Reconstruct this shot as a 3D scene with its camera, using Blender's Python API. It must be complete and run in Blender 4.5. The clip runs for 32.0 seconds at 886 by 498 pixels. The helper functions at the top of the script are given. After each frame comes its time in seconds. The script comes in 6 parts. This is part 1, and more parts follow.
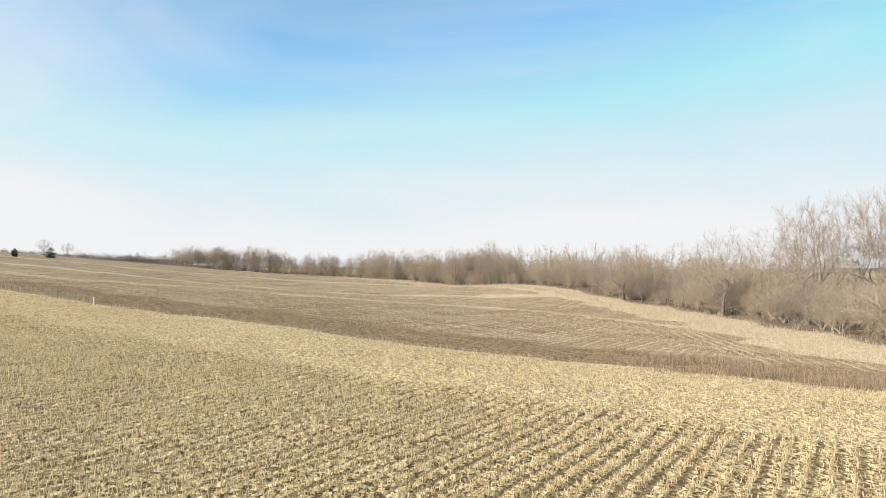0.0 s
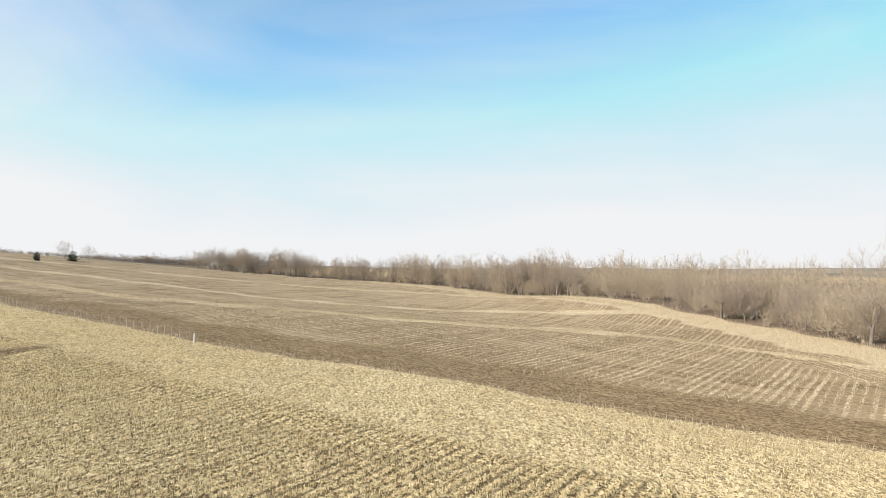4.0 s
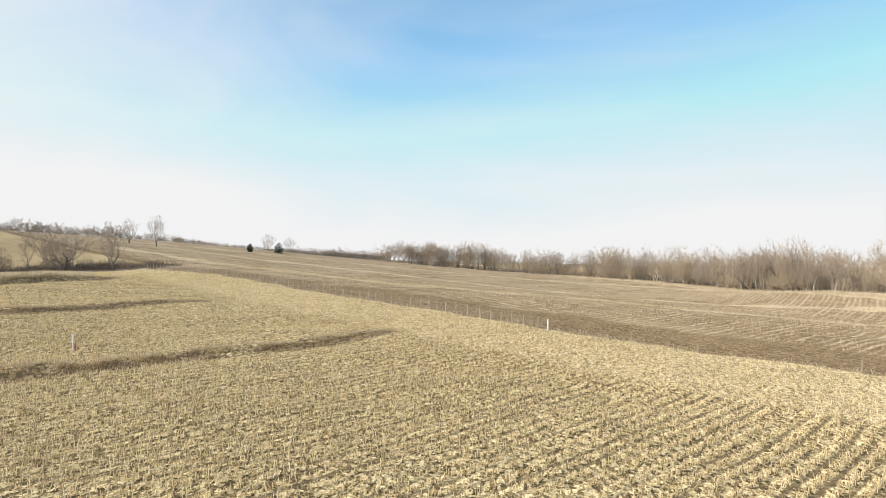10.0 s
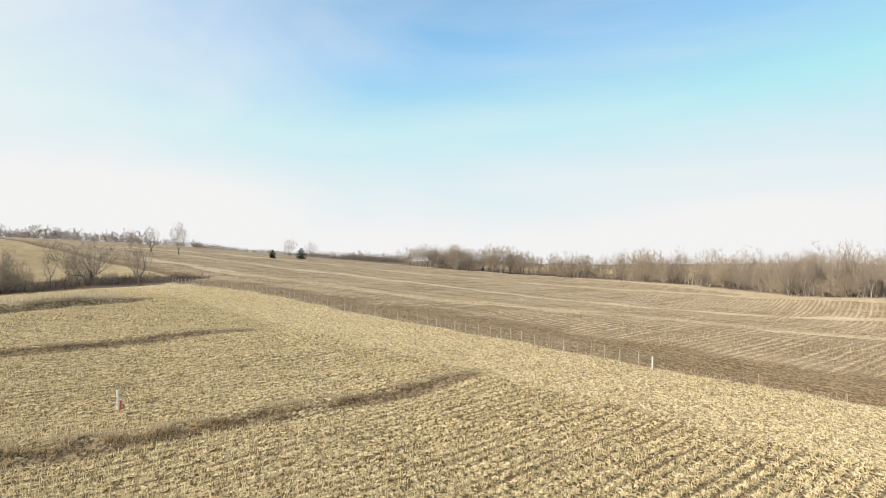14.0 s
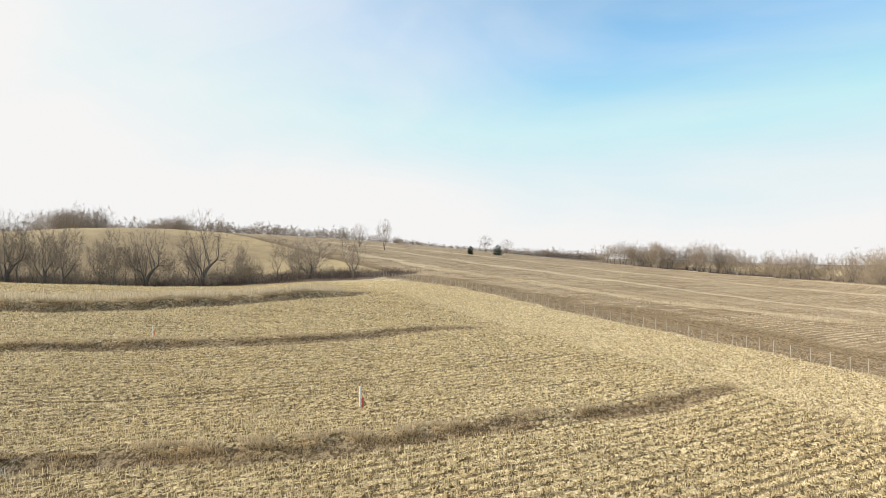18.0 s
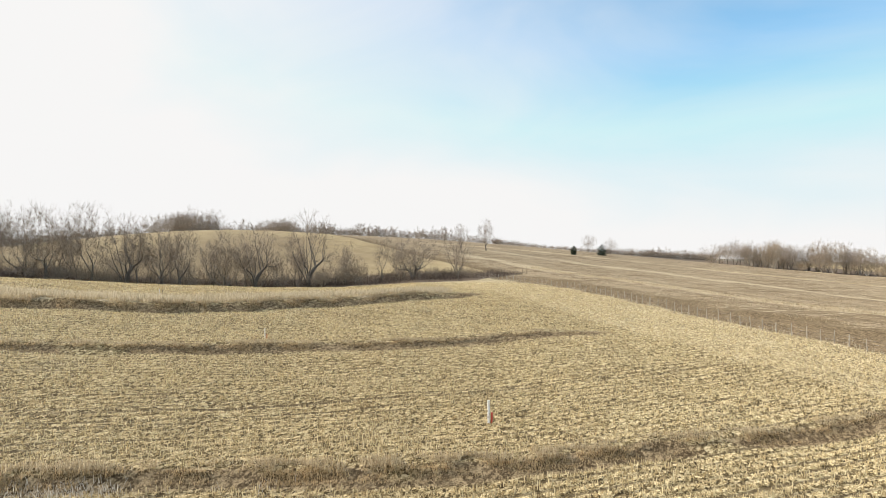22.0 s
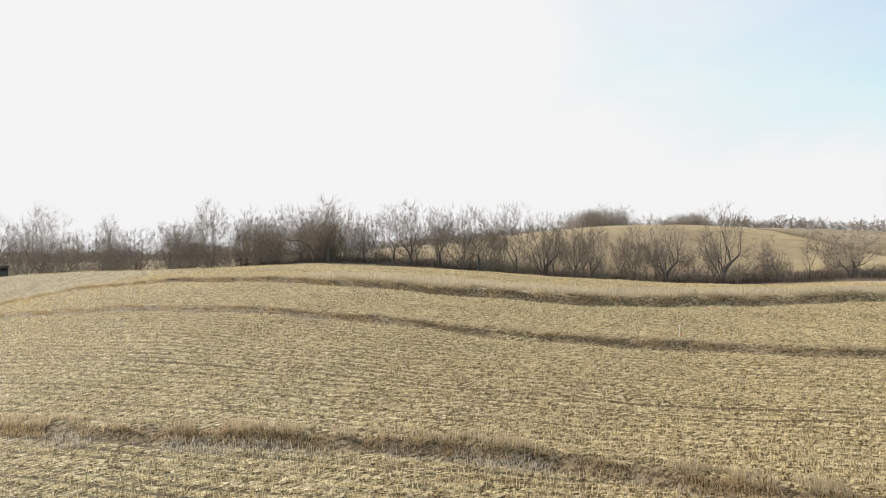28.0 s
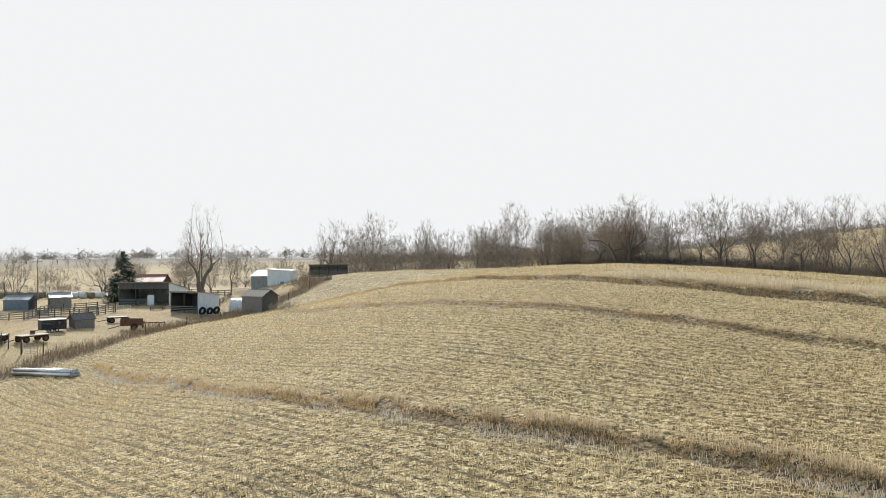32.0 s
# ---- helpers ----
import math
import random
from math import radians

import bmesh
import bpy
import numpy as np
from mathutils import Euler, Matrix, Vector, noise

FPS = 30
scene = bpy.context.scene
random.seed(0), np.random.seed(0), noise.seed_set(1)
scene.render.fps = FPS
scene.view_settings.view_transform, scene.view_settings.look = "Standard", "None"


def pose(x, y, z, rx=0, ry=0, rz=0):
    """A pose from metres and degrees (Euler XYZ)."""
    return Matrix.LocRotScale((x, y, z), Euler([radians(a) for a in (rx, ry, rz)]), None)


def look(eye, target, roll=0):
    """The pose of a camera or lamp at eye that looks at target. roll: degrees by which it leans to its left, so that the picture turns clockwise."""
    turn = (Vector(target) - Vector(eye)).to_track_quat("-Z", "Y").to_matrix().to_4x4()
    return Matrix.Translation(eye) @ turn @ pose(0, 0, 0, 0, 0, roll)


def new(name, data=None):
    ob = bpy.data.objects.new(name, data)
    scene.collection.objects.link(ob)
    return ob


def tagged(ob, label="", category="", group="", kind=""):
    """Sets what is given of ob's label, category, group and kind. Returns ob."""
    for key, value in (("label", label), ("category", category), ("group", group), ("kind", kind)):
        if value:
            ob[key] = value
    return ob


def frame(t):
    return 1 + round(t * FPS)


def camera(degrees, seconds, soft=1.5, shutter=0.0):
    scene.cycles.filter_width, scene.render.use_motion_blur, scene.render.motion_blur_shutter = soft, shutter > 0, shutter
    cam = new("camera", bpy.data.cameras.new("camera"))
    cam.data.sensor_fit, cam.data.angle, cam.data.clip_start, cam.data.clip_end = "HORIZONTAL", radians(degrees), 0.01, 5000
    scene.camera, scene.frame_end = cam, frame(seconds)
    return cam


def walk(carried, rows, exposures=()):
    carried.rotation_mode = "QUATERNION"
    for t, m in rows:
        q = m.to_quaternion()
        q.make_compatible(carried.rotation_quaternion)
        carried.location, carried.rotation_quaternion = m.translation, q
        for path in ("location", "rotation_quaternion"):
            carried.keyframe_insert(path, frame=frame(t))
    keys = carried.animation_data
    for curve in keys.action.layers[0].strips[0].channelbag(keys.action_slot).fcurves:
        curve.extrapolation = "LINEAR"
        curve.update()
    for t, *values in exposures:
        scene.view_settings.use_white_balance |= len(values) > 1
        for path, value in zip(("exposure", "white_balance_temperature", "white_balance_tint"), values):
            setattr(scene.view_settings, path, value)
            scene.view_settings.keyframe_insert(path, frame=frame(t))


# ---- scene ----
# ---- camera ----
cam = camera(64.0, 32.0, soft=0.9)
# seconds, x, y, z in metres, then yaw, pitch and roll in degrees
ROWS = [
    (0, 0.00, -0.00, 8.50, -0.02, 0.98, 0.92),
    (0.5, -1.89, 2.24, 8.37, 0.03, 0.96, 0.79),
    (1, -4.03, 4.15, 8.76, 0.02, 0.94, 0.69),
    (1.5, -6.19, 5.90, 9.33, -0.00, 0.87, 0.61),
    (2, -8.44, 7.55, 10.29, -0.01, 0.81, 0.56),
    (2.5, -10.63, 9.02, 11.45, -0.03, 0.80, 0.59),
    (3, -12.69, 10.44, 12.26, -0.07, 0.74, 0.59),
    (3.5, -14.69, 11.70, 12.41, -0.12, 0.67, 0.64),
    (5.5, -19.67, 14.47, 10.52, -0.20, 0.83, 0.67),
    (6, -21.41, 15.62, 10.49, -0.22, 0.80, 0.59),
    (6.5, -23.38, 16.76, 10.44, -0.20, 0.76, 0.47),
    (7, -25.63, 18.05, 10.39, 5.03, 0.68, 0.27),
    (7.5, -27.73, 19.23, 10.35, 11.78, 0.67, 0.10),
    (8, -29.79, 20.01, 10.34, 11.86, 0.69, 0.15),
    (8.5, -31.75, 20.71, 10.32, 11.80, 0.69, 0.25),
    (9, -33.61, 21.41, 10.29, 11.77, 0.68, 0.33),
    (9.5, -35.41, 22.24, 10.29, 11.72, 0.65, 0.43),
    (10, -37.03, 23.07, 10.25, 11.71, 0.65, 0.53),
    (10.5, -38.43, 23.92, 10.31, 11.70, 0.61, 0.67),
    (11, -39.56, 24.89, 10.93, 11.68, 0.64, 0.81),
    (11.5, -40.50, 25.74, 11.44, 11.69, 0.68, 0.88),
    (12, -41.37, 26.47, 11.89, 11.66, 0.69, 0.93),
    (12.5, -42.05, 27.21, 12.34, 11.67, 0.67, 0.98),
    (13, -42.68, 28.00, 12.42, 11.65, 0.62, 1.03),
    (13.5, -43.25, 28.78, 12.43, 11.65, 0.59, 1.06),
    (15.5, -45.29, 29.74, 12.79, 18.96, 0.55, 0.54),
    (16, -45.77, 30.20, 12.75, 19.27, 0.55, 0.46),
    (16.5, -46.40, 30.60, 12.71, 26.64, 0.51, 0.36),
    (17, -46.80, 30.91, 12.68, 27.80, 0.51, 0.36),
    (17.5, -47.26, 31.07, 12.64, 27.83, 0.51, 0.40),
    (18, -47.76, 31.19, 12.60, 27.85, 0.49, 0.47),
    (18.5, -48.25, 31.32, 12.60, 28.44, 0.46, 0.52),
    (19, -48.78, 31.44, 12.59, 28.47, 0.45, 0.55),
    (19.5, -49.37, 31.78, 12.59, 28.65, 0.42, 0.60),
    (20, -50.03, 32.42, 12.59, 28.95, 0.48, 0.66),
    (20.5, -50.78, 33.14, 12.60, 29.46, 0.67, 0.71),
    (21, -51.09, 33.50, 12.59, 31.93, 0.70, 0.66),
    (21.5, -51.23, 33.65, 12.55, 33.69, 0.66, 0.63),
    (22, -51.37, 33.73, 12.51, 35.60, 0.64, 0.64),
    (22.5, -51.49, 33.85, 12.49, 38.70, 0.62, 0.63),
    (23, -51.49, 33.87, 12.48, 40.55, 0.60, 0.63),
    (23.5, -51.51, 33.85, 12.48, 42.36, 0.56, 0.65),
    (24, -51.54, 33.88, 12.46, 45.07, 0.56, 0.66),
    (24.5, -51.60, 33.93, 12.43, 48.24, 0.57, 0.70),
    (25, -51.63, 33.95, 12.42, 51.01, 0.55, 0.74),
    (25.5, -51.62, 33.96, 12.44, 53.66, 0.55, 0.77),
    (27.5, -51.92, 33.73, 12.59, 64.88, 0.55, 0.67),
    (28, -51.96, 33.70, 12.51, 67.69, 0.58, 0.60),
    (28.5, -52.02, 33.68, 12.42, 71.23, 0.60, 0.54),
    (29, -52.11, 33.75, 12.31, 74.84, 0.63, 0.51),
    (29.5, -52.11, 33.81, 12.23, 77.31, 0.70, 0.54),
    (30, -52.10, 33.76, 12.15, 79.95, 0.76, 0.60),
    (30.5, -52.33, 33.73, 12.13, 82.84, 0.81, 0.61),
    (31, -52.40, 33.69, 12.14, 85.79, 0.86, 0.60),
    (31.5, -52.39, 33.67, 12.15, 88.78, 0.90, 0.58),
    (32, -52.35, 33.71, 12.20, 91.58, 0.95, 0.57),
]
walk(cam, [(t, pose(x, y, z, 90 + pitch, roll, yaw)) for t, x, y, z, yaw, pitch, roll in ROWS],
     exposures=[(0.0, 0.50, 6400, 10), (12.0, 0.50, 6500, 10), (18.0, 0.53, 6550, 10), (25.0, 0.55, 6550, 10), (29.0, 0.51, 6480, 10), (30.5, 0.51, 6440, 9), (32.0, 0.51, 6420, 9)])

# ---- daylight ----
SUN_YAW, SUN_UP = 114.0, 27.0      # degrees: to the left of north, above the horizon
sun_data = bpy.data.lights.new("sun", "SUN")
sun_data.energy, sun_data.angle, sun_data.color = 4.9, radians(0.6), (1.0, 0.94, 0.84)
sun = new("sun", sun_data)
sy, su = radians(SUN_YAW), radians(SUN_UP)
to_sun = Vector((-math.sin(sy) * math.cos(su), math.cos(sy) * math.cos(su), math.sin(su)))
sun.matrix_world = look(to_sun * 100, (0, 0, 0))


def build_sky():
    """Nishita sky under a thin high veil of cloud that thickens to the horizon and round the sun."""
    world = bpy.data.worlds.new("winter_sky")
    scene.world = world
    world.use_nodes = True
    nt = world.node_tree
    nt.nodes.clear()
    n, ln = nt.nodes.new, nt.links.new
    out, bg = n("ShaderNodeOutputWorld"), n("ShaderNodeBackground")
    sky = n("ShaderNodeTexSky")
    sky.sky_type, sky.sun_disc = "NISHITA", False
    sky.sun_elevation, sky.sun_rotation = su, -sy
    sky.air_density, sky.dust_density, sky.ozone_density, sky.altitude = 1.0, 0.3, 1.5, 250
    co = n("ShaderNodeTexCoord")
    sep = n("ShaderNodeSeparateXYZ")
    ln(co.outputs["Generated"], sep.inputs[0])

    def math_node(op, a, b=None, clamp=False):
        m = n("ShaderNodeMath")
        m.operation, m.use_clamp = op, clamp
        for i, v in enumerate((a, b)):
            if v is None:
                continue
            if isinstance(v, (int, float)):
                m.inputs[i].default_value = v
            else:
                ln(v, m.inputs[i])
        return m.outputs[0]

    # streaks of cirrus, drawn out along one direction
    mp = n("ShaderNodeMapping")
    mp.inputs["Rotation"].default_value = (0.15, -0.2, radians(-35))
    mp.inputs["Scale"].default_value = (1.0, 4.5, 7.0)
    ln(co.outputs["Generated"], mp.inputs[0])
    wisps = n("ShaderNodeTexNoise")
    wisps.inputs["Scale"].default_value, wisps.inputs["Detail"].default_value = 1.1, 6.0
    wisps.inputs["Roughness"].default_value, wisps.inputs["Distortion"].default_value = 0.5, 0.6
    ln(mp.outputs[0], wisps.inputs["Vector"])
    # nearness to the sun
    dot = n("ShaderNodeVectorMath")
    dot.operation = "DOT_PRODUCT"
    dot.inputs[1].default_value = to_sun
    ln(co.outputs["Generated"], dot.inputs[0])
    toward = math_node("MULTIPLY", math_node("ADD", dot.outputs["Value"], 0.04), 1.3, True)
    low = math_node("SUBTRACT", 1.0, math_node("MULTIPLY", sep.outputs["Z"], 4.6), True)
    low = math_node("POWER", low, 1.6)
    veil = math_node("ADD", math_node("MULTIPLY", toward, 1.0), math_node("MULTIPLY", low, 1.15))
    veil = math_node("ADD", veil, math_node("MULTIPLY", math_node("SUBTRACT", wisps.outputs[0], 0.5), math_node("SUBTRACT", 1.25, math_node("MULTIPLY", toward, 0.85))))
    veil = math_node("MULTIPLY", math_node("ADD", veil, 0.15), 0.95, True)
    mix = n("ShaderNodeMix")
    mix.data_type = "RGBA"
    ln(veil, mix.inputs["Factor"])
    gain = n("ShaderNodeVectorMath")
    gain.operation = "MULTIPLY"
    gain.inputs[1].default_value = (0.84, 1.05, 1.03)
    ln(sky.outputs[0], gain.inputs[0])
    least = n("ShaderNodeVectorMath")
    least.operation = "MINIMUM"
    least.inputs[1].default_value = (2.7, 3.85, 4.25)
    ln(gain.outputs[0], least.inputs[0])
    ln(least.outputs[0], mix.inputs["A"])
    mix.inputs["B"].default_value = (4.22, 4.21, 4.20, 1)
    ln(mix.outputs["Result"], bg.inputs["Color"])
    bg.inputs["Strength"].default_value = 0.15
    ln(bg.outputs[0], out.inputs["Surface"])


build_sky()

# ---- the lie of the land ----
NEAR_SWELLS = [
    (-45, 60, 40, -0.92), (-90, 60, 32, -0.50), (-30, 110, 36, 2.50), (20, 110, 40, -2.20),
    (-20, 165, 45, -2.72), (-75, 170, 45, 1.53), (-130, 30, 28, 2.59), (-150, 70, 32, 3.33),
    (-175, 0, 30, 6.38), (-130, -20, 32, -3.39), (-120, 110, 30, 1.39), (-165, 115, 30, -4.70),
    (-205, 150, 45, 8.97), (-215, 85, 36, 2.19), (-190, -25, 26, -8.40), (-105, 5, 26, -3.49),
    (-208, -2, 24, 3.20), (25, 188, 24, 2.47), (-185, 100, 24, -3.10), (-150, 125, 24, -2.37),
    (-160, -22, 24, -0.70), (-240, -8, 28, 1.80), (-105, 28, 20, 2.44), (-170, 10, 18, -3.90),
]
FAR_HILLS = [
    (-170, 270, 70, 2.60), (-260, 220, 80, -0.81), (-60, 300, 90, -2.66), (-320, 100, 90, -0.87),
    (-330, -60, 110, -3.56), (40, 220, 70, -1.20), (-350, 300, 120, 15.25), (-250, -150, 120, -6.78),
    (0, -100, 90, -4.52), (120, 60, 80, -1.22), (-40, 420, 110, -1.79), (-600, -280, 250, 3.24),
]
# terraces of the stubble field: offset across the rows, first and last distance along them, height of the bank, bend at its far end
TERRACES = [(88.0, -82.0, 36.0, 0.38, 0.0), (114.5, -76.0, 33.0, 0.38, 0.0), (130.0, -100.0, 33.0, 0.66, 14.0)]
EDGE_X = [-330, -260, -200, -150, -118, -95, -70, -55, -40, -28, -16, -7, 2, 17, 26, 60, 120]
EDGE_Y = [360, 290, 215, 168, 141, 125, 104.5, 94, 82.5, 76, 69.5, 62.5, 56, 47, 40, 12, -40]
HEDGE_X = [-420, -300, -250, -213, -195, -175, -155, -138, -118]
HEDGE_Y = [40, 52, 60, 70, 90, 106, 122, 136, 143]
HILL_X = [-420, -330, -200, -182, -167, -155, -142, -129, -118]
HILL_Y = [300, 252, 182, 173, 170, 166, 161, 155, 143]


def smooth(a, b, v):
    t = np.clip((v - a) / (b - a), 0, 1)
    return t * t * (3 - 2 * t)


def rows_of(x, y):
    """Across the corn rows (v) and along them (s): the rows bend gently with the slope."""
    s = 0.58 * x + 0.815 * y
    v = -0.815 * x + 0.58 * y - 0.0015 * np.clip(s, -80, 80) ** 2
    return v, s


def wave(x, y, length, seed):
    a, b, c = seed * 1.7, seed * 2.9, seed * 0.6
    k = 2 * math.pi / length
    return (np.sin(k * (0.8 * x + 0.6 * y) + a) + np.sin(k * (-0.5 * x + 0.87 * y) * 1.3 + b)
            + np.sin(k * (0.2 * x - 0.98 * y) * 1.7 + c)) / 3


# rows of the brown field: their bearing in degrees to the right of north, by distance north
BEND_Y = np.arange(-200.0, 700.0, 2.0)
BEND_X = np.cumsum(np.tan(np.radians(np.interp(BEND_Y, [30, 75, 110, 145, 175, 220, 290, 400], [34, 33, 29, 24, 20, 13, 5, 0])))) * 2.0


def brown_rows(x, y):
    """Across the rows of the brown field; the headland by the creek has rows of its own."""
    u = x - np.interp(y, BEND_Y, BEND_X)
    return np.where((x > 22.5) & (y < 106), x - 0.09 * y + 400.0, u)


def edge_side(x, y):
    """Metres past the fence, into the brown field."""
    return (y - np.interp(x, EDGE_X, EDGE_Y)) * 0.84 + 0.35 * wave(x, y, 9, 3)


def hedge_side(x, y):
    """Metres past the hedge, onto the grass hill."""
    return np.where(x < -112, (y - np.interp(x, HEDGE_X, HEDGE_Y)) * 0.85, -50.0)


def yard_side(x, y):
    """Metres past the weedy fence, into the farmyard."""
    return -(y - np.interp(x, [-420, -262, -240, -215, -200, -175, -156, -136, -118, -60, 0], [-40, -36, -32, -4, 5, -2, -8, -12, -17, -32, -45])) * 0.93


def bow(terrace, s):
    """How far a terrace strays from its row on its way along the slope."""
    if terrace[0] < 100:
        return np.interp(s, [-76, -42, -34, -26, -20, -8, -1, 4, 10, 17, 27, 36], [4.3, 2.2, 1.9, 2.4, 3.4, 4.0, 3.7, 2.2, 0.9, 0.6, -0.2, -0.5])
    return terrace[4] * smooth(-12, 40, s)


def land(x, y):
    x, y = np.asarray(x, float), np.asarray(y, float)
    z = 3.97 + -8.58 * np.tanh(x / 300) + -0.48 * np.tanh(y / 300)
    for cx, cy, r, h in NEAR_SWELLS + FAR_HILLS:
        z = z + h * np.exp(-((x - cx) ** 2 + (y - cy) ** 2) / (2 * r * r))
    v, s = rows_of(x, y)
    field = smooth(1.0, -4.0, edge_side(x, y)) * smooth(0, -6, hedge_side(x, y)) * smooth(2, -4, yard_side(x, y))
    for terrace in TERRACES:
        v0, s0, s1, h, bend = terrace
        on = smooth(s0, s0 + 14, s) * smooth(s1 + 1, s1 - 12, s)
        d = v - v0 - bow(terrace, s) + 0.5 * wave(x, y, 23, 1)
        bank = smooth(-2.1, -1.35, d) * np.exp(-np.maximum(d + 1.35, 0) / 6.0) - 0.2 * np.exp(-((d + 2.9) / 1.2) ** 2)
        z = z + on * field * h * (0.45 + 0.55 * smooth(-45, -5, s)) * bank
    yard = smooth(0, 14, yard_side(x, y)) * smooth(-300, -255, x) * smooth(-160, -110, y)
    z = z * (1 - yard) + yard * (2.2 + 0.018 * np.clip(-120 - x, -10, 140))
    far = smooth(420, 1500, np.hypot(x + 60, y - 60))
    z = z + far * (9 * smooth(-80, -450, x) - 3 - 20 * smooth(150, 650, y) + 6 * wave(x, y, 900, 2) + 4 * wave(x, y, 1700, 5))
    z = z + 0.10 * wave(x, y, 13, 4) + 0.05 * wave(x, y, 5.3, 6)
    return z


# ---- helpers of this scene ----
def mesh_of(name, verts, faces):
    """A mesh from arrays: faces is (n, 3) or (n, 4)."""
    verts, faces = np.asarray(verts, np.float32), np.asarray(faces, np.int32)
    me = bpy.data.meshes.new(name)
    k = faces.shape[1]
    me.vertices.add(len(verts))
    me.vertices.foreach_set("co", verts.ravel())
    me.loops.add(faces.size)
    me.loops.foreach_set("vertex_index", faces.ravel())
    me.polygons.add(len(faces))
    me.polygons.foreach_set("loop_start", np.arange(0, faces.size, k, dtype=np.int32))
    me.update(calc_edges=True)
    return me


def put(name, me, material, parent=None, label=""):
    if material and not me.materials:
        me.materials.append(material)
    ob = new(name, me)
    if parent:
        ob.parent = parent
    return tagged(ob, label)


def part(name, bm, material, parent, label="", smooth_faces=False):
    """One bmesh as ONE mesh object under a thing or a part."""
    me = bpy.data.meshes.new(name)
    if smooth_faces:
        for f in bm.faces:
            f.smooth = True
    bm.to_mesh(me)
    bm.free()
    return put(name, me, material, parent, label)


def thing(name, x, y, turn, label, category, group="", z=None, scale=1.0):
    ob = new(name)
    ob.empty_display_size = 0.2
    ob.matrix_world = pose(x, y, float(land(x, y)) if z is None else z, 0, 0, turn) @ Matrix.Scale(scale, 4)
    return tagged(ob, label, category, group)


def box(bm, x0, x1, y0, y1, z0, z1, bevel=0.0):
    r = bmesh.ops.create_cube(bm, size=1.0, matrix=Matrix.LocRotScale(((x0 + x1) / 2, (y0 + y1) / 2, (z0 + z1) / 2), None, (x1 - x0, y1 - y0, z1 - z0)))
    if bevel:
        es = list({e for v in r["verts"] for e in v.link_edges})
        bmesh.ops.bevel(bm, geom=es, offset=bevel, segments=1, affect="EDGES")
    return bm


def rod(bm, a, b, r, sides=8, r2=None):
    a, b = Vector(a), Vector(b)
    d = b - a
    m = Matrix.Translation((a + b) / 2) @ d.to_track_quat("Z", "Y").to_matrix().to_4x4()
    bmesh.ops.create_cone(bm, cap_ends=True, segments=sides, radius1=r, radius2=r if r2 is None else r2, depth=d.length, matrix=m)
    return bm


def new_box(*a, bevel=0.0):
    return box(bmesh.new(), *a, bevel=bevel)


def new_rod(*a, **k):
    return rod(bmesh.new(), *a, **k)


# ---- materials ----
class Nodes:
    def __init__(self, name):
        self.mat = bpy.data.materials.new(name)
        self.mat.use_nodes = True
        self.nt = self.mat.node_tree
        self.bsdf = self.nt.nodes["Principled BSDF"]

    def node(self, kind, **inputs):
        n = self.nt.nodes.new("ShaderNode" + kind)
        for k, v in inputs.items():
            self.put(n, k.replace("_", " "), v)
        return n

    def put(self, n, key, v):
        if isinstance(v, bpy.types.NodeSocket):
            self.nt.links.new(v, n.inputs[key])
        else:
            n.inputs[key].default_value = v

    def coord(self, kind="Object", scale=(1, 1, 1), turn=0.0):
        c = self.node("TexCoord")
        m = self.node("Mapping", Scale=scale, Rotation=(0, 0, turn))
        self.nt.links.new(c.outputs[kind], m.inputs["Vector"])
        return m.outputs[0]

    def noise(self, vec, scale, detail=4.0, rough=0.55, distort=0.0):
        return self.node("TexNoise", Vector=vec, Scale=scale, Detail=detail, Roughness=rough, Distortion=distort).outputs[0]

    def ramp(self, fac, *stops):
        r = self.node("ValToRGB", Fac=fac)
        els = r.color_ramp.elements
        while len(els) < len(stops):
            els.new(0.5)
        for e, (p, c) in zip(els, stops):
            e.position, e.color = p, (*c, 1) if len(c) == 3 else c
        return r.outputs[0]

    def mix(self, fac, a, b, mode="MIX"):
        m = self.node("Mix")
        m.data_type, m.blend_type = "RGBA", mode
        for key, v in (("Factor", fac), ("A", a), ("B", b)):
            sock = [s for s in m.inputs if s.name == key and (s.type == "RGBA" or (key == "Factor" and s.type == "VALUE"))][0]
            if isinstance(v, bpy.types.NodeSocket):
                self.nt.links.new(v, sock)
            else:
                sock.default_value = (*v, 1) if isinstance(v, tuple) and len(v) == 3 else v
        return [s for s in m.outputs if s.type == "RGBA"][0]

    def math(self, op, a, b=0.0, clamp=False):
        m = self.node("Math")
        m.operation, m.use_clamp = op, clamp
        for i, v in enumerate((a, b)):
            if isinstance(v, bpy.types.NodeSocket):
                self.nt.links.new(v, m.inputs[i])
            else:
                m.inputs[i].default_value = v
        return m.outputs[0]

    def bump(self, height, strength=0.4, distance=0.05):
        b = self.node("Bump", Height=height, Strength=strength, Distance=distance)
        self.nt.links.new(b.outputs[0], self.bsdf.inputs["Normal"])

    def done(self, color, rough=0.9, metal=0.0, spec=0.3):
        self.put(self.bsdf, "Base Color", color if isinstance(color, bpy.types.NodeSocket) else (*color, 1))
        self.put(self.bsdf, "Roughness", rough)
        self.put(self.bsdf, "Metallic", metal)
        self.put(self.bsdf, "Specular IOR Level", spec)
        self.put(self.bsdf, "Diffuse Roughness", 0.35 if rough > 0.8 else 0.2)
        return self.mat


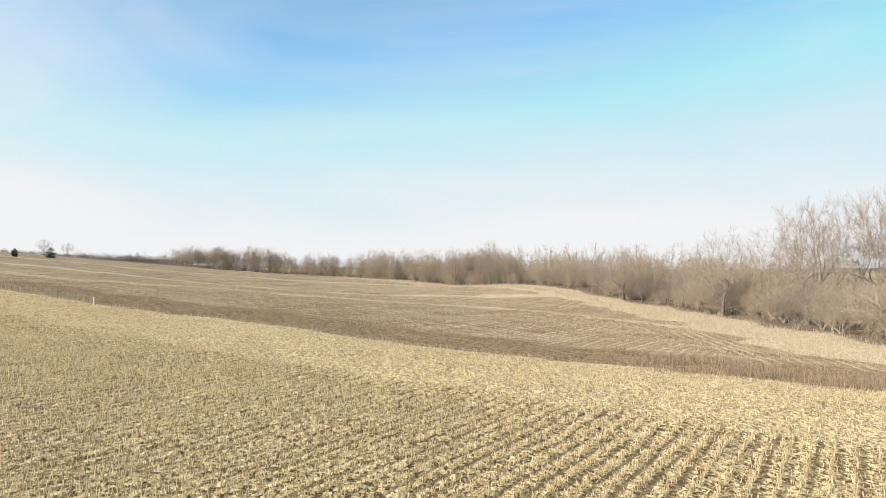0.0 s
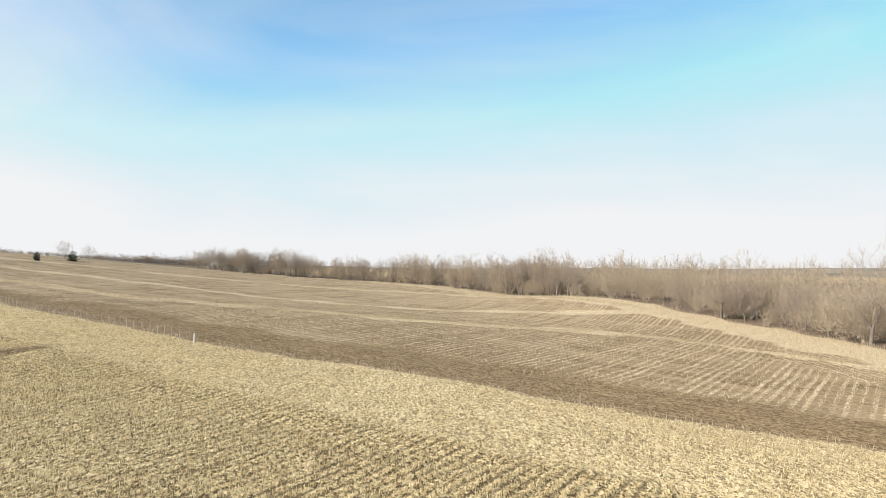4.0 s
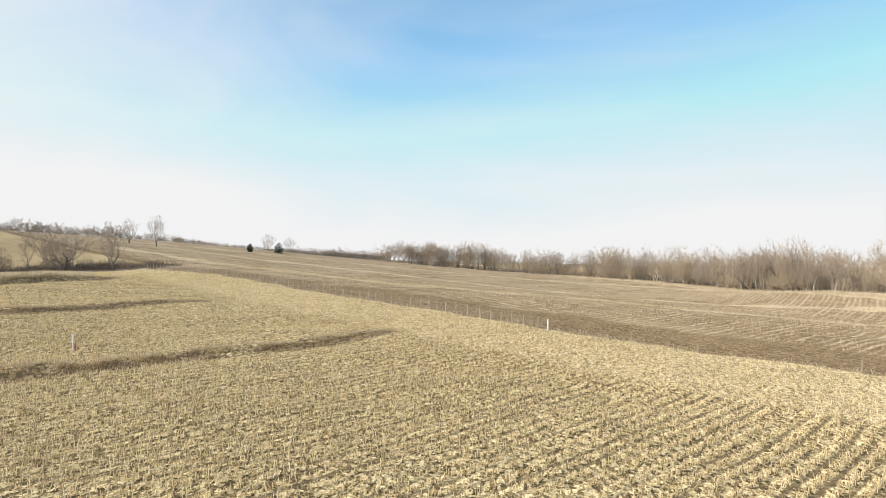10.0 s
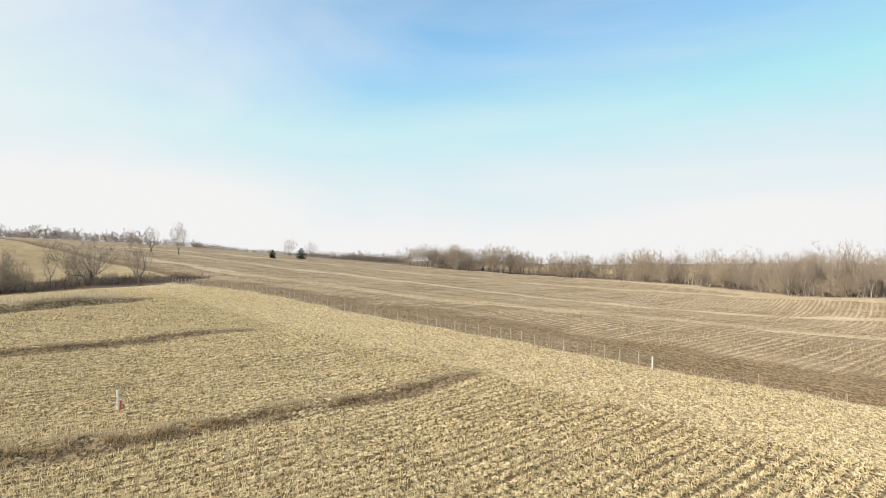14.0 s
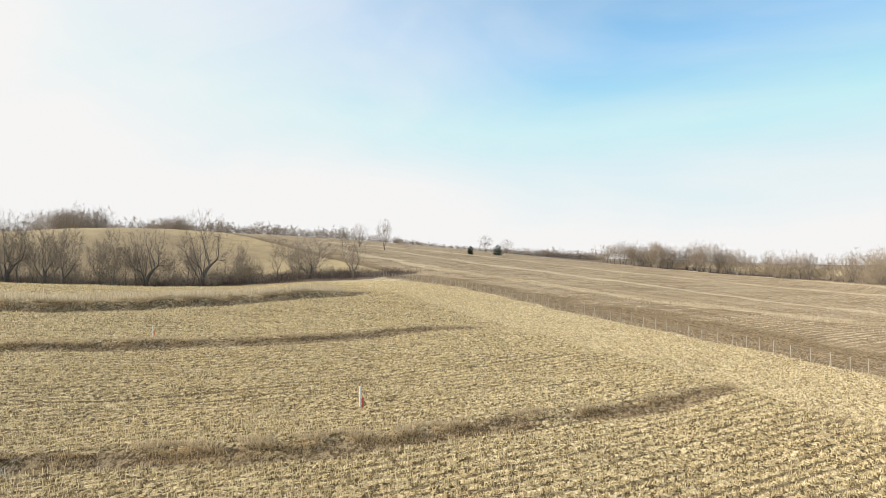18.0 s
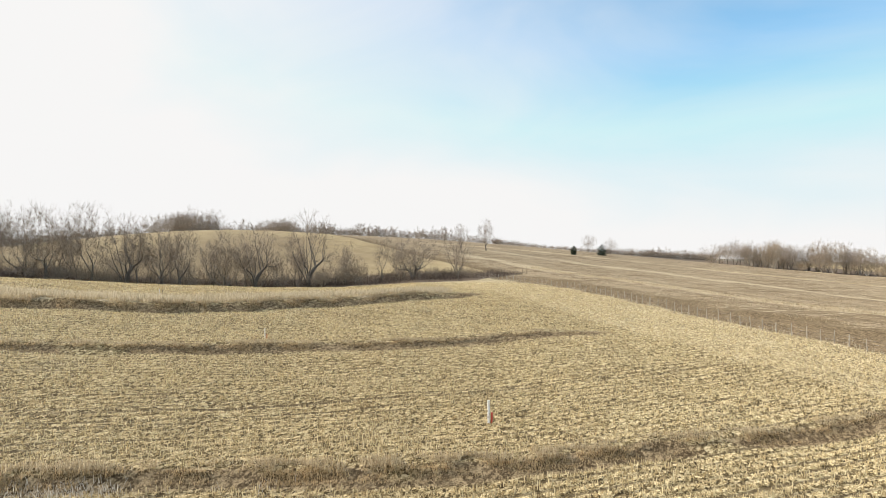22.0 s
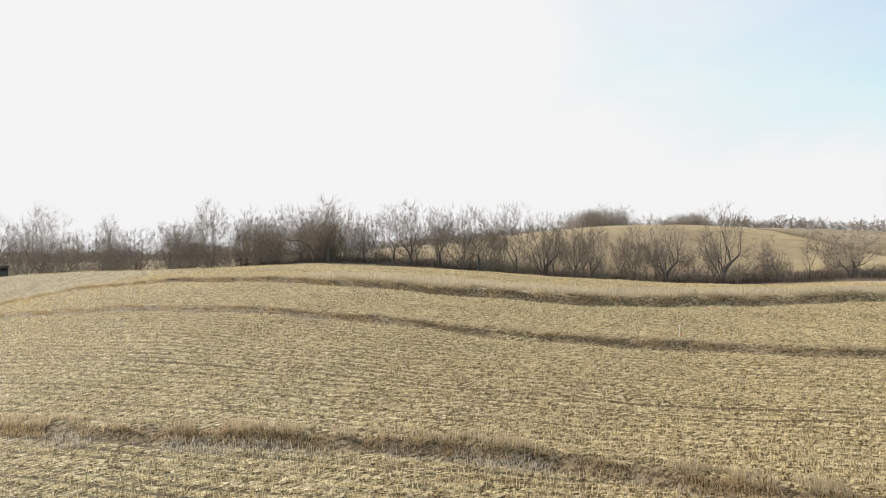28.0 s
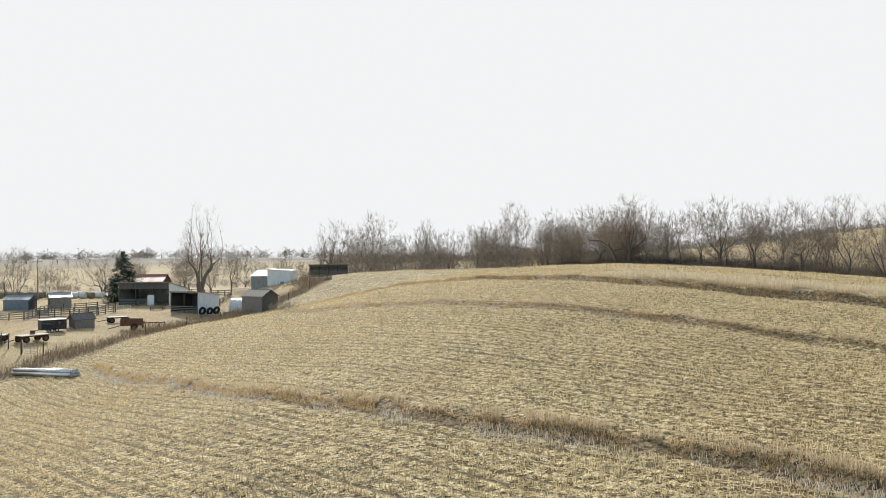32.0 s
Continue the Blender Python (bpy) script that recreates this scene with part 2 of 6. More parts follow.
def plain(name, c1, c2, scale=3.0, rough=0.85, metal=0.0, bump=0.2, stretch=(1, 1, 1), spec=0.3, island=0.0):
    """A surface of two tones mixed by coarse stains and fine grain."""
    n = Nodes(name)
    v = n.coord("Object", stretch)
    coarse, fine = n.noise(v, scale, 3.0), n.noise(v, scale * 9, 4.0, 0.7)
    f = n.math("ADD", n.math("MULTIPLY", coarse, 0.65), n.math("MULTIPLY", fine, 0.35))
    if island:
        f = n.math("ADD", f, n.math("MULTIPLY", n.math("SUBTRACT", n.node("NewGeometry").outputs["Random Per Island"], 0.5), island))
    col = n.ramp(f, (0.3, c1), (0.7, c2))
    if bump:
        n.bump(fine, bump, 0.02)
    return n.done(col, rough, metal, spec)


def leafy(name, cols, rough=0.85, through_light=0.0):
    """Dry stalks, blades and twigs: one tone a piece, from a spread of tones; thin dead leaves let light through."""
    n = Nodes(name)
    col = n.ramp(n.node("NewGeometry").outputs["Random Per Island"], *[(i / (len(cols) - 1), c) for i, c in enumerate(cols)])
    patch = n.noise(n.coord("Object"), 0.12, 3.0)
    col = n.mix(n.math("MULTIPLY", patch, 0.5), col, (0.75, 0.72, 0.68), "MULTIPLY")
    if through_light:
        thin = n.node("BsdfTranslucent", Color=col)
        both = n.node("MixShader", Fac=through_light)
        n.nt.links.new(n.bsdf.outputs[0], both.inputs[1])
        n.nt.links.new(thin.outputs[0], both.inputs[2])
        n.nt.links.new(both.outputs[0], n.nt.nodes["Material Output"].inputs["Surface"])
    return n.done(col, rough, 0.0, 0.25)


STALK = leafy("dry_corn_stalk", [(0.34, 0.25, 0.125), (0.60, 0.48, 0.275), (0.78, 0.65, 0.41), (0.47, 0.36, 0.19)], through_light=0.15)
HUSK = leafy("dry_corn_husk", [(0.42, 0.32, 0.16), (0.68, 0.565, 0.33), (0.85, 0.75, 0.51), (0.52, 0.41, 0.22), (0.77, 0.65, 0.40)], through_light=0.30)
OLD_STALK = leafy("weathered_corn_stalk", [(0.29, 0.22, 0.13), (0.46, 0.37, 0.24), (0.60, 0.50, 0.345)], through_light=0.15)
GRASS_BROWN = leafy("brown_winter_grass", [(0.30, 0.21, 0.11), (0.56, 0.42, 0.235), (0.76, 0.60, 0.37), (0.42, 0.305, 0.16)], through_light=0.40)
GRASS_TAN = leafy("tan_winter_grass", [(0.44, 0.37, 0.25), (0.58, 0.50, 0.36), (0.68, 0.60, 0.45)], through_light=0.45)
BARK = plain("grey_brown_bark", (0.12, 0.103, 0.086), (0.23, 0.2, 0.17), 2.5, 0.95, stretch=(3, 3, 0.6), bump=0.5)
TWIGS = leafy("bare_twigs", [(0.24, 0.195, 0.155), (0.33, 0.275, 0.22), (0.42, 0.35, 0.285)], 0.95)
BRUSH = leafy("bare_brush_twigs", [(0.27, 0.217, 0.16), (0.39, 0.318, 0.235), (0.49, 0.405, 0.30)], 0.95)
WEEDS = leafy("dead_brown_weeds", [(0.20, 0.145, 0.09), (0.33, 0.25, 0.165), (0.45, 0.355, 0.24)])
GRASS_PALE = leafy("pale_matted_grass", [(0.40, 0.32, 0.20), (0.56, 0.46, 0.31), (0.70, 0.60, 0.43)], through_light=0.45)
GRASS_GREY = leafy("grey_flattened_weeds", [(0.36, 0.33, 0.27), (0.52, 0.48, 0.41), (0.66, 0.62, 0.54)], through_light=0.40)
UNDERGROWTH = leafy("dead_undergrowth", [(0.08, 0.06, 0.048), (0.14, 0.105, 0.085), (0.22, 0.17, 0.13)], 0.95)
NEEDLES = leafy("dark_conifer_needles", [(0.018, 0.035, 0.022), (0.03, 0.055, 0.032), (0.045, 0.07, 0.04)], 0.7)


def ground_material():
    n = Nodes("field_ground")
    zone = n.node("VertexColor")
    zone.layer_name = "zone"
    sep = n.node("SeparateColor")
    n.nt.links.new(zone.outputs["Color"], sep.inputs[0])
    zone2 = n.node("VertexColor")
    zone2.layer_name = "zone_b"
    sep2 = n.node("SeparateColor")
    n.nt.links.new(zone2.outputs["Color"], sep2.inputs[0])
    world_v = n.coord("Object")
    at = n.node("Attribute")
    at.attribute_name = "rows"
    rv = at.outputs["Vector"]
    big, mid, fine = n.noise(world_v, 0.03, 3.0), n.noise(world_v, 0.35, 4.0), n.noise(world_v, 7.0, 5.0, 0.75)
    grain = n.noise(world_v, 26.0, 3.0, 0.7)
    # corn litter over dark soil, drawn out a little along the rows; row shadows painted in
    m = n.node("Mapping", Vector=rv, Scale=(1.0, 0.35, 1.0))
    streak = n.noise(m.outputs[0], 6.0, 5.0, 0.75)
    split = n.node("SeparateXYZ", Vector=rv)
    jitter = n.math("MULTIPLY", n.math("SUBTRACT", n.noise(world_v, 0.8, 3.0), 0.5), 0.35)
    across = n.math("ADD", n.math("MULTIPLY", n.math("SUBTRACT", split.outputs[0], 0.14), 2 * math.pi / 0.762), jitter)
    furrow = n.math("MULTIPLY", n.math("ADD", n.math("COSINE", across), 1.0), 0.5)
    headland = n.ramp(n.math("ADD", n.math("MULTIPLY", split.outputs[1], 0.01), n.math("MULTIPLY", n.math("SUBTRACT", mid, 0.5), 0.02)), (0.325, (0, 0, 0)), (0.335, (1, 1, 1)))
    tracks = None
    for v0, wide in ((98.9, 0.2), (97.3, 0.13)):
        t = n.math("LESS_THAN", n.math("ABSOLUTE", n.math("SUBTRACT", n.math("ADD", split.outputs[0], n.math("MULTIPLY", jitter, 0.1)), v0)), wide)
        tracks = t if tracks is None else n.math("MAXIMUM", tracks, t)
    in_rows = n.math("SUBTRACT", 1.0, headland)
    cell = n.node("TexVoronoi", Vector=rv, Scale=9.0)
    m2 = n.node("Mapping", Vector=world_v, Scale=(1.0, 0.6, 1.0), Rotation=(0, 0, 0.9))
    flecks = n.node("TexVoronoi", Vector=m2.outputs[0], Scale=7.0)
    flecks2 = n.node("TexVoronoi", Vector=world_v, Scale=16.0)
    tone = n.node("SeparateColor", Color=flecks.outputs["Color"]).outputs[0]
    tone2 = n.node("SeparateColor", Color=flecks2.outputs["Color"]).outputs[1]
    speck = n.math("ADD", n.math("MULTIPLY", tone, 0.55), n.math("MULTIPLY", tone2, 0.45))
    litter = n.ramp(n.math("ADD", n.math("MULTIPLY", streak, 0.2), n.math("MULTIPLY", speck, 0.8)),
                    (0.28, (0.055, 0.038, 0.017)), (0.41, (0.21, 0.155, 0.075)), (0.56, (0.44, 0.345, 0.18)), (0.74, (0.80, 0.68, 0.43)))
    bare = n.ramp(fine, (0.3, (0.06, 0.042, 0.023)), (0.7, (0.18, 0.132, 0.073)))
    # cast shadow of each stalk row, painted as a soil-dark line along its shaded side
    gap = n.math("MULTIPLY", n.math("MULTIPLY", n.ramp(furrow, (0.05, (1, 1, 1)), (0.38, (0, 0, 0))), n.ramp(n.noise(n.node("Mapping", Vector=rv, Scale=(1.25, 0.07, 0.0)).outputs[0], 1.0, 3.0, 0.6), (0.44, (0.25, 0.25, 0.25)), (0.58, (1, 1, 1)))), in_rows)
    litter = n.mix(n.math("MULTIPLY", headland, 0.4), litter, n.ramp(speck, (0.2, (0.30, 0.235, 0.14)), (0.5, (0.54, 0.445, 0.285)), (0.8, (0.76, 0.66, 0.46))))
    litter = n.mix(n.math("MULTIPLY", gap, 0.8), litter, bare)
    litter = n.mix(n.math("MULTIPLY", tracks, n.math("MULTIPLY", n.math("MULTIPLY", in_rows, n.math("GREATER_THAN", split.outputs[1], -48.0)), n.ramp(n.noise(world_v, 0.11, 2.0), (0.4, (0.2, 0.2, 0.2)), (0.6, (0.85, 0.85, 0.85))))), litter, bare)
    litter = n.mix(n.ramp(mid, (0.5, (0, 0, 0)), (0.74, (0.3, 0.3, 0.3))), litter, bare)
    litter = n.mix(n.math("MULTIPLY", n.ramp(big, (0.35, (0, 0, 0)), (0.65, (1, 1, 1))), 0.30), litter, (0.70, 0.58, 0.42), "MULTIPLY")
    # tilled brown field with thin rows of broken stalks
    m3 = n.node("Mapping", Vector=rv, Scale=(0.25, 2.2, 1.0))
    comb = n.noise(m3.outputs[0], 1.6, 5.0, 0.7)
    soil = n.ramp(n.math("ADD", n.math("MULTIPLY", comb, 0.6), n.math("MULTIPLY", speck, 0.4)), (0.34, (0.085, 0.057, 0.028)), (0.5, (0.17, 0.118, 0.063)), (0.64, (0.32, 0.235, 0.135)))
    spot = n.node("SeparateXYZ", Vector=world_v)
    at_b = n.node("Attribute")
    at_b.attribute_name = "brown"
    u_row = n.math("ADD", n.math("MULTIPLY", at_b.outputs["Fac"], 2 * math.pi / 1.0), n.math("MULTIPLY", n.math("SUBTRACT", n.noise(world_v, 0.6, 3.0), 0.5), 1.1))
    line = n.ramp(n.math("ADD", n.math("MULTIPLY", n.math("COSINE", u_row), 0.5), 0.5), (0.42, (0, 0, 0)), (0.75, (1, 1, 1)))
    along = n.node("CombineXYZ", X=n.math("MULTIPLY", at_b.outputs["Fac"], 0.55), Y=n.math("MULTIPLY", spot.outputs[1], 0.022))
    runs = n.ramp(n.noise(along.outputs[0], 1.0, 4.0, 0.65), (0.40, (0.05, 0.05, 0.05)), (0.56, (1, 1, 1)))
    ragged = n.ramp(n.noise(world_v, 1.1, 3.0, 0.7), (0.36, (0.1, 0.1, 0.1)), (0.56, (1, 1, 1)))
    tan = n.ramp(speck, (0.25, (0.28, 0.21, 0.13)), (0.5, (0.46, 0.365, 0.24)), (0.75, (0.64, 0.53, 0.37)))
    soil = n.mix(n.math("MULTIPLY", n.ramp(n.noise(m3.outputs[0], 0.12, 5.0, 0.65), (0.42, (0, 0, 0)), (0.62, (1, 1, 1))), n.math("MULTIPLY", sep2.outputs[2], 0.45)), soil, (0.40, 0.31, 0.195))
    stub = n.math("MULTIPLY", n.math("MULTIPLY", line, ragged), n.math("MULTIPLY", runs, sep2.outputs[2]))
    soil = n.mix(n.math("MULTIPLY", stub, 0.9), soil, tan)
    upland = n.math("MULTIPLY", n.ramp(n.math("MULTIPLY", spot.outputs[1], 0.004), (0.40, (0, 0, 0)), (0.58, (1, 1, 1))), sep2.outputs[2])
    soil = n.mix(n.math("MULTIPLY", upland, n.math("MULTIPLY", runs, 0.18)), soil, tan)
    # winter grass
    turf = n.ramp(n.math("ADD", n.math("MULTIPLY", mid, 0.5), n.math("MULTIPLY", fine, 0.5)),
                  (0.3, (0.22, 0.165, 0.085)), (0.5, (0.42, 0.32, 0.17)), (0.7, (0.58, 0.46, 0.26)))
    turf = n.mix(n.math("MULTIPLY", n.ramp(big, (0.4, (0, 0, 0)), (0.65, (1, 1, 1))), 0.5), turf, (0.40, 0.325, 0.19))
    turf = n.mix(n.ramp(n.noise(world_v, 0.014, 4.0), (0.46, (0, 0, 0)), (0.62, (0.7, 0.7, 0.7))), turf, (0.27, 0.2, 0.125))
    # ground under rank grass, its colour darkened for the shade at a bank's foot
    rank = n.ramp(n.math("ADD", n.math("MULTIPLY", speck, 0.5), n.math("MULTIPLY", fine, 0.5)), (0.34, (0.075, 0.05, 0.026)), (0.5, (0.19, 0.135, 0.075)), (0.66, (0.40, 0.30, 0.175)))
    leafmould = n.ramp(fine, (0.3, (0.085, 0.062, 0.045)), (0.7, (0.21, 0.155, 0.11)))

    def edge(sock, soft=0.18):
        return n.ramp(n.math("ADD", sock, n.math("MULTIPLY", n.math("SUBTRACT", n.noise(world_v, 0.9, 4.0), 0.5), 0.5)), (0.5 - soft, (0, 0, 0)), (0.5 + soft, (1, 1, 1)))

    col = n.mix(edge(sep.outputs[0]), litter, soil)
    pale = n.ramp(n.math("ADD", n.math("MULTIPLY", speck, 0.5), n.math("MULTIPLY", fine, 0.5)), (0.3, (0.25, 0.19, 0.115)), (0.5, (0.44, 0.35, 0.225)), (0.7, (0.64, 0.53, 0.36)))
    col = n.mix(edge(sep.outputs[1]), col, turf)
    col = n.mix(edge(zone.outputs["Alpha"]), col, pale)
    col = n.mix(edge(sep.outputs[2]), col, leafmould)
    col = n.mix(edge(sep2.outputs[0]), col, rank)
    far = n.ramp(n.noise(world_v, 0.006, 2.0), (0.35, (0.15, 0.13, 0.105)), (0.45, (0.23, 0.2, 0.155)), (0.55, (0.18, 0.16, 0.125)), (0.65, (0.12, 0.105, 0.085)))
    col = n.mix(sep2.outputs[1], col, far)
    h = n.math("ADD", n.math("MULTIPLY", fine, 0.7), n.math("ADD", n.math("MULTIPLY", grain, 0.3), n.math("MULTIPLY", cell.outputs["Distance"], 0.3)))
    h = n.math("ADD", h, n.math("MULTIPLY", n.math("MULTIPLY", n.math("MULTIPLY", furrow, in_rows), n.math("SUBTRACT", 1.0, n.math("MAXIMUM", sep.outputs[0], n.math("MAXIMUM", sep.outputs[1], sep2.outputs[0])))), 0.8))
    n.bump(h, 0.7, 0.05)
    return n.done(col, 0.95, 0.0, 0.15)


GROUND = ground_material()


# ---- ground: one sheet to the horizon ----
def axis(mid, half, step, out, growth):
    core = np.arange(-half, half + step / 2, step)
    tail, d, w = [], half, step
    for _ in range(out):
        w *= growth
        d += w
        tail.append(d)
    tail = np.array(tail)
    return mid + np.concatenate([-tail[::-1], core, tail])


def terrace_near(x, y, lo, hi):
    """1 on the grassy bank of a terrace, 0 away from it."""
    v, s = rows_of(x, y)
    near = np.zeros_like(v)
    for terrace in TERRACES:
        v0, s0, s1, h, bend = terrace
        d = v - v0 - bow(terrace, s) + 0.5 * wave(x, y, 23, 1)
        on = smooth(s0 + 2, s0 + 8, s) * smooth(s1, s1 - 5, s)
        near = np.maximum(near, on * smooth(lo - 0.6, lo + 0.3, d) * smooth(hi + 0.6, hi - 0.3, d))
    return near * (edge_side(x, y) < -2) * (hedge_side(x, y) < -2)


def wood_side(x, y):
    """Metres into the creek woods beyond the brown field."""
    wx = np.interp(y, [-100, 20, 60, 80, 100, 120, 140, 170, 200, 217, 241, 290, 325, 345, 365, 420], [95, 62, 42, 42, 44, 43, 41, 33, 16, 6, 2, -15, -45, -100, -180, -320])
    return (x - wx) + 2.0 * wave(x, y, 30, 8)


def strip_a(x):
    return np.interp(x, [-140, -100, -64, -42, -26, -10, 0, 11, 20, 26, 30], [178, 155, 128, 121, 117, 118, 121, 122, 112, 98, 87])


def strip_b(x):
    return np.interp(x, [-140, -60, -17, 5, 25, 36], [260, 235, 232, 205, 172, 135])


def brown_strips(x, y):
    """Grassed contour strips across the brown field."""
    e = edge_side(x, y)
    a = np.abs(y - strip_a(x)) / 2.4
    b = np.abs(y - strip_b(x)) / 3.2
    c = np.abs(y - np.interp(x, [-240, -200, -100, -50], [262, 235, 190, 160])) / 2.4
    return (e > 6) * np.clip(1.42 - 0.7 * np.minimum(np.minimum(a, b), c) + 0.55 * wave(x, y, 15, 4) + 0.45 * wave(x, y, 41, 2) + 0.3 * wave(x, y, 6, 2), 0, 1) * 0.8


def hill_line(x, y):
    """Metres past the grass hill, onto the tilled ridge."""
    return (y - np.interp(x, HILL_X, HILL_Y)) * 0.9 + 2.0 * wave(x, y, 24, 5)


def build_ground():
    xs, ys = axis(-70, 131, 1.0, 78, 1.062), axis(68, 131, 1.0, 78, 1.062)
    gx, gy = np.meshgrid(xs, ys)
    x, y = gx.ravel(), gy.ravel()
    z = land(x, y)
    nx, ny = len(xs), len(ys)
    i = (np.arange(ny - 1)[:, None] * nx + np.arange(nx - 1)[None, :]).ravel()
    me = mesh_of("ground", np.stack([x, y, z], 1), np.stack([i, i + 1, i + nx + 1, i + nx], 1))
    me.polygons.foreach_set("use_smooth", np.ones(len(i), bool))
    e, hs, ysd, ws = edge_side(x, y), hedge_side(x, y), yard_side(x, y), wood_side(x, y)
    beyond = hill_line(x, y)
    till = np.maximum(smooth(-1, 1, e), smooth(-1, 2, beyond) * (hs > 0))
    turf = np.maximum.reduce([smooth(-1.0, 1.5, hs) * smooth(2, -1, beyond), smooth(-1.0, 1.5, ysd) * (e < 0), smooth(-7, -4, ws) * (e > -6)])
    strip = np.maximum(brown_strips(x, y), smooth(-14, -10, ws + 1.5 * wave(x, y, 14, 7)) * smooth(1.5, -1.5, ws) * (e > -2) * (y < 345))
    turf = np.maximum(turf, smooth(-6.5, -4, e) * smooth(1.5, -0.5, e) * 0.45 * smooth(-30, 0, x))
    vv, ss = rows_of(x, y)
    dd = vv - TERRACES[2][0] - bow(TERRACES[2], ss)
    strip = np.maximum(strip, smooth(-1.3, -0.6, dd) * smooth(6, 3, dd) * smooth(-36, -26, ss) * smooth(28, 20, ss) * (hs < -1) * (e < -3))
    wood = np.maximum(smooth(-2, 1, ws) * smooth(215, 195, ws), smooth(-7, -4, hs) * smooth(17, 5, hs) * (x < -118) * (x > -275))
    # strip of painted shade along each terrace foot; also the weedy yard fence row
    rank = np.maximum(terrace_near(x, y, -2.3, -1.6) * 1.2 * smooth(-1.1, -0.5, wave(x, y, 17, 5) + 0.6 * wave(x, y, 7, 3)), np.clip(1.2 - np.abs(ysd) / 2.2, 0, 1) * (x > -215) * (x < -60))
    far = smooth(380, 520, np.hypot(x + 60, y - 60))
    one = np.ones_like(x)
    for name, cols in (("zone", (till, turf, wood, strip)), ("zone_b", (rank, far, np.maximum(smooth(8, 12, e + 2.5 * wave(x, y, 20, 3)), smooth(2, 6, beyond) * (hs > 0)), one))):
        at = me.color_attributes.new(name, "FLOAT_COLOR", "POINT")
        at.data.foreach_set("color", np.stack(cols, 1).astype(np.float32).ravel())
    v, s = rows_of(x, y)
    at = me.attributes.new("rows", "FLOAT_VECTOR", "POINT")
    at.data.foreach_set("vector", np.stack([v, s, z], 1).astype(np.float32).ravel())
    at = me.attributes.new("brown", "FLOAT", "POINT")
    at.data.foreach_set("value", brown_rows(x, y).astype(np.float32))
    put("ground", me, GROUND)
    tagged(bpy.data.objects["ground"], "rolling winter farmland of corn stubble, brown soil and dry grass", "ground", kind="structure")


build_ground()


# ---- scattered blades and stalks ----
def ribbons(x, y, z, length, width, lean, rng, segs=1):
    """Upright or leaning blades: quads tapering to the tip, every blade its own island."""
    n = len(x)
    a, b = rng.uniform(0, 2 * np.pi, n), rng.uniform(0, 2 * np.pi, n)
    dx, dy = np.cos(a) * np.sin(lean), np.sin(a) * np.sin(lean)
    top = np.stack([x + dx * length, y + dy * length, z + np.cos(lean) * length], 1)
    side = np.stack([np.cos(b), np.sin(b), 0 * b], 1) * (width / 2)[:, None]
    base = np.stack([x, y, z], 1)
    verts = np.stack([base - side, base + side, top + side * 0.45, top - side * 0.45], 1).reshape(-1, 3)
    return verts, np.arange(4 * n).reshape(-1, 4)


def stuff(name, verts, faces, material, label, category):
    ob = put(name, mesh_of(name, verts, faces), material)
    return tagged(ob, label, category, kind="stuff")


def field_mask(x, y):
    v, s = rows_of(x, y)
    rut = ((np.abs(v - 98.9) < 0.18) | (np.abs(v - 97.3) < 0.1)) & (s < 33) & (s > -48)
    return ~rut & (edge_side(x, y) < -0.5) & (hedge_side(x, y) < -6) & (yard_side(x, y) < -1.5) & (terrace_near(x, y, -2.4, -1.2) < 0.4)


def field_spots(v, s):
    """Rows and distance along them back to the plan."""
    vb = v + 0.0015 * np.clip(s, -80, 80) ** 2
    return (0.58 * s - 0.815 * vb) / 1.000625, (0.815 * s + 0.58 * vb) / 1.000625


def from_path(x, y):
    return np.minimum.reduce([np.hypot(x - px, y - py) for px, py in ((0, 0), (-13, 10), (-27, 19), (-40, 26), (-52, 34))])


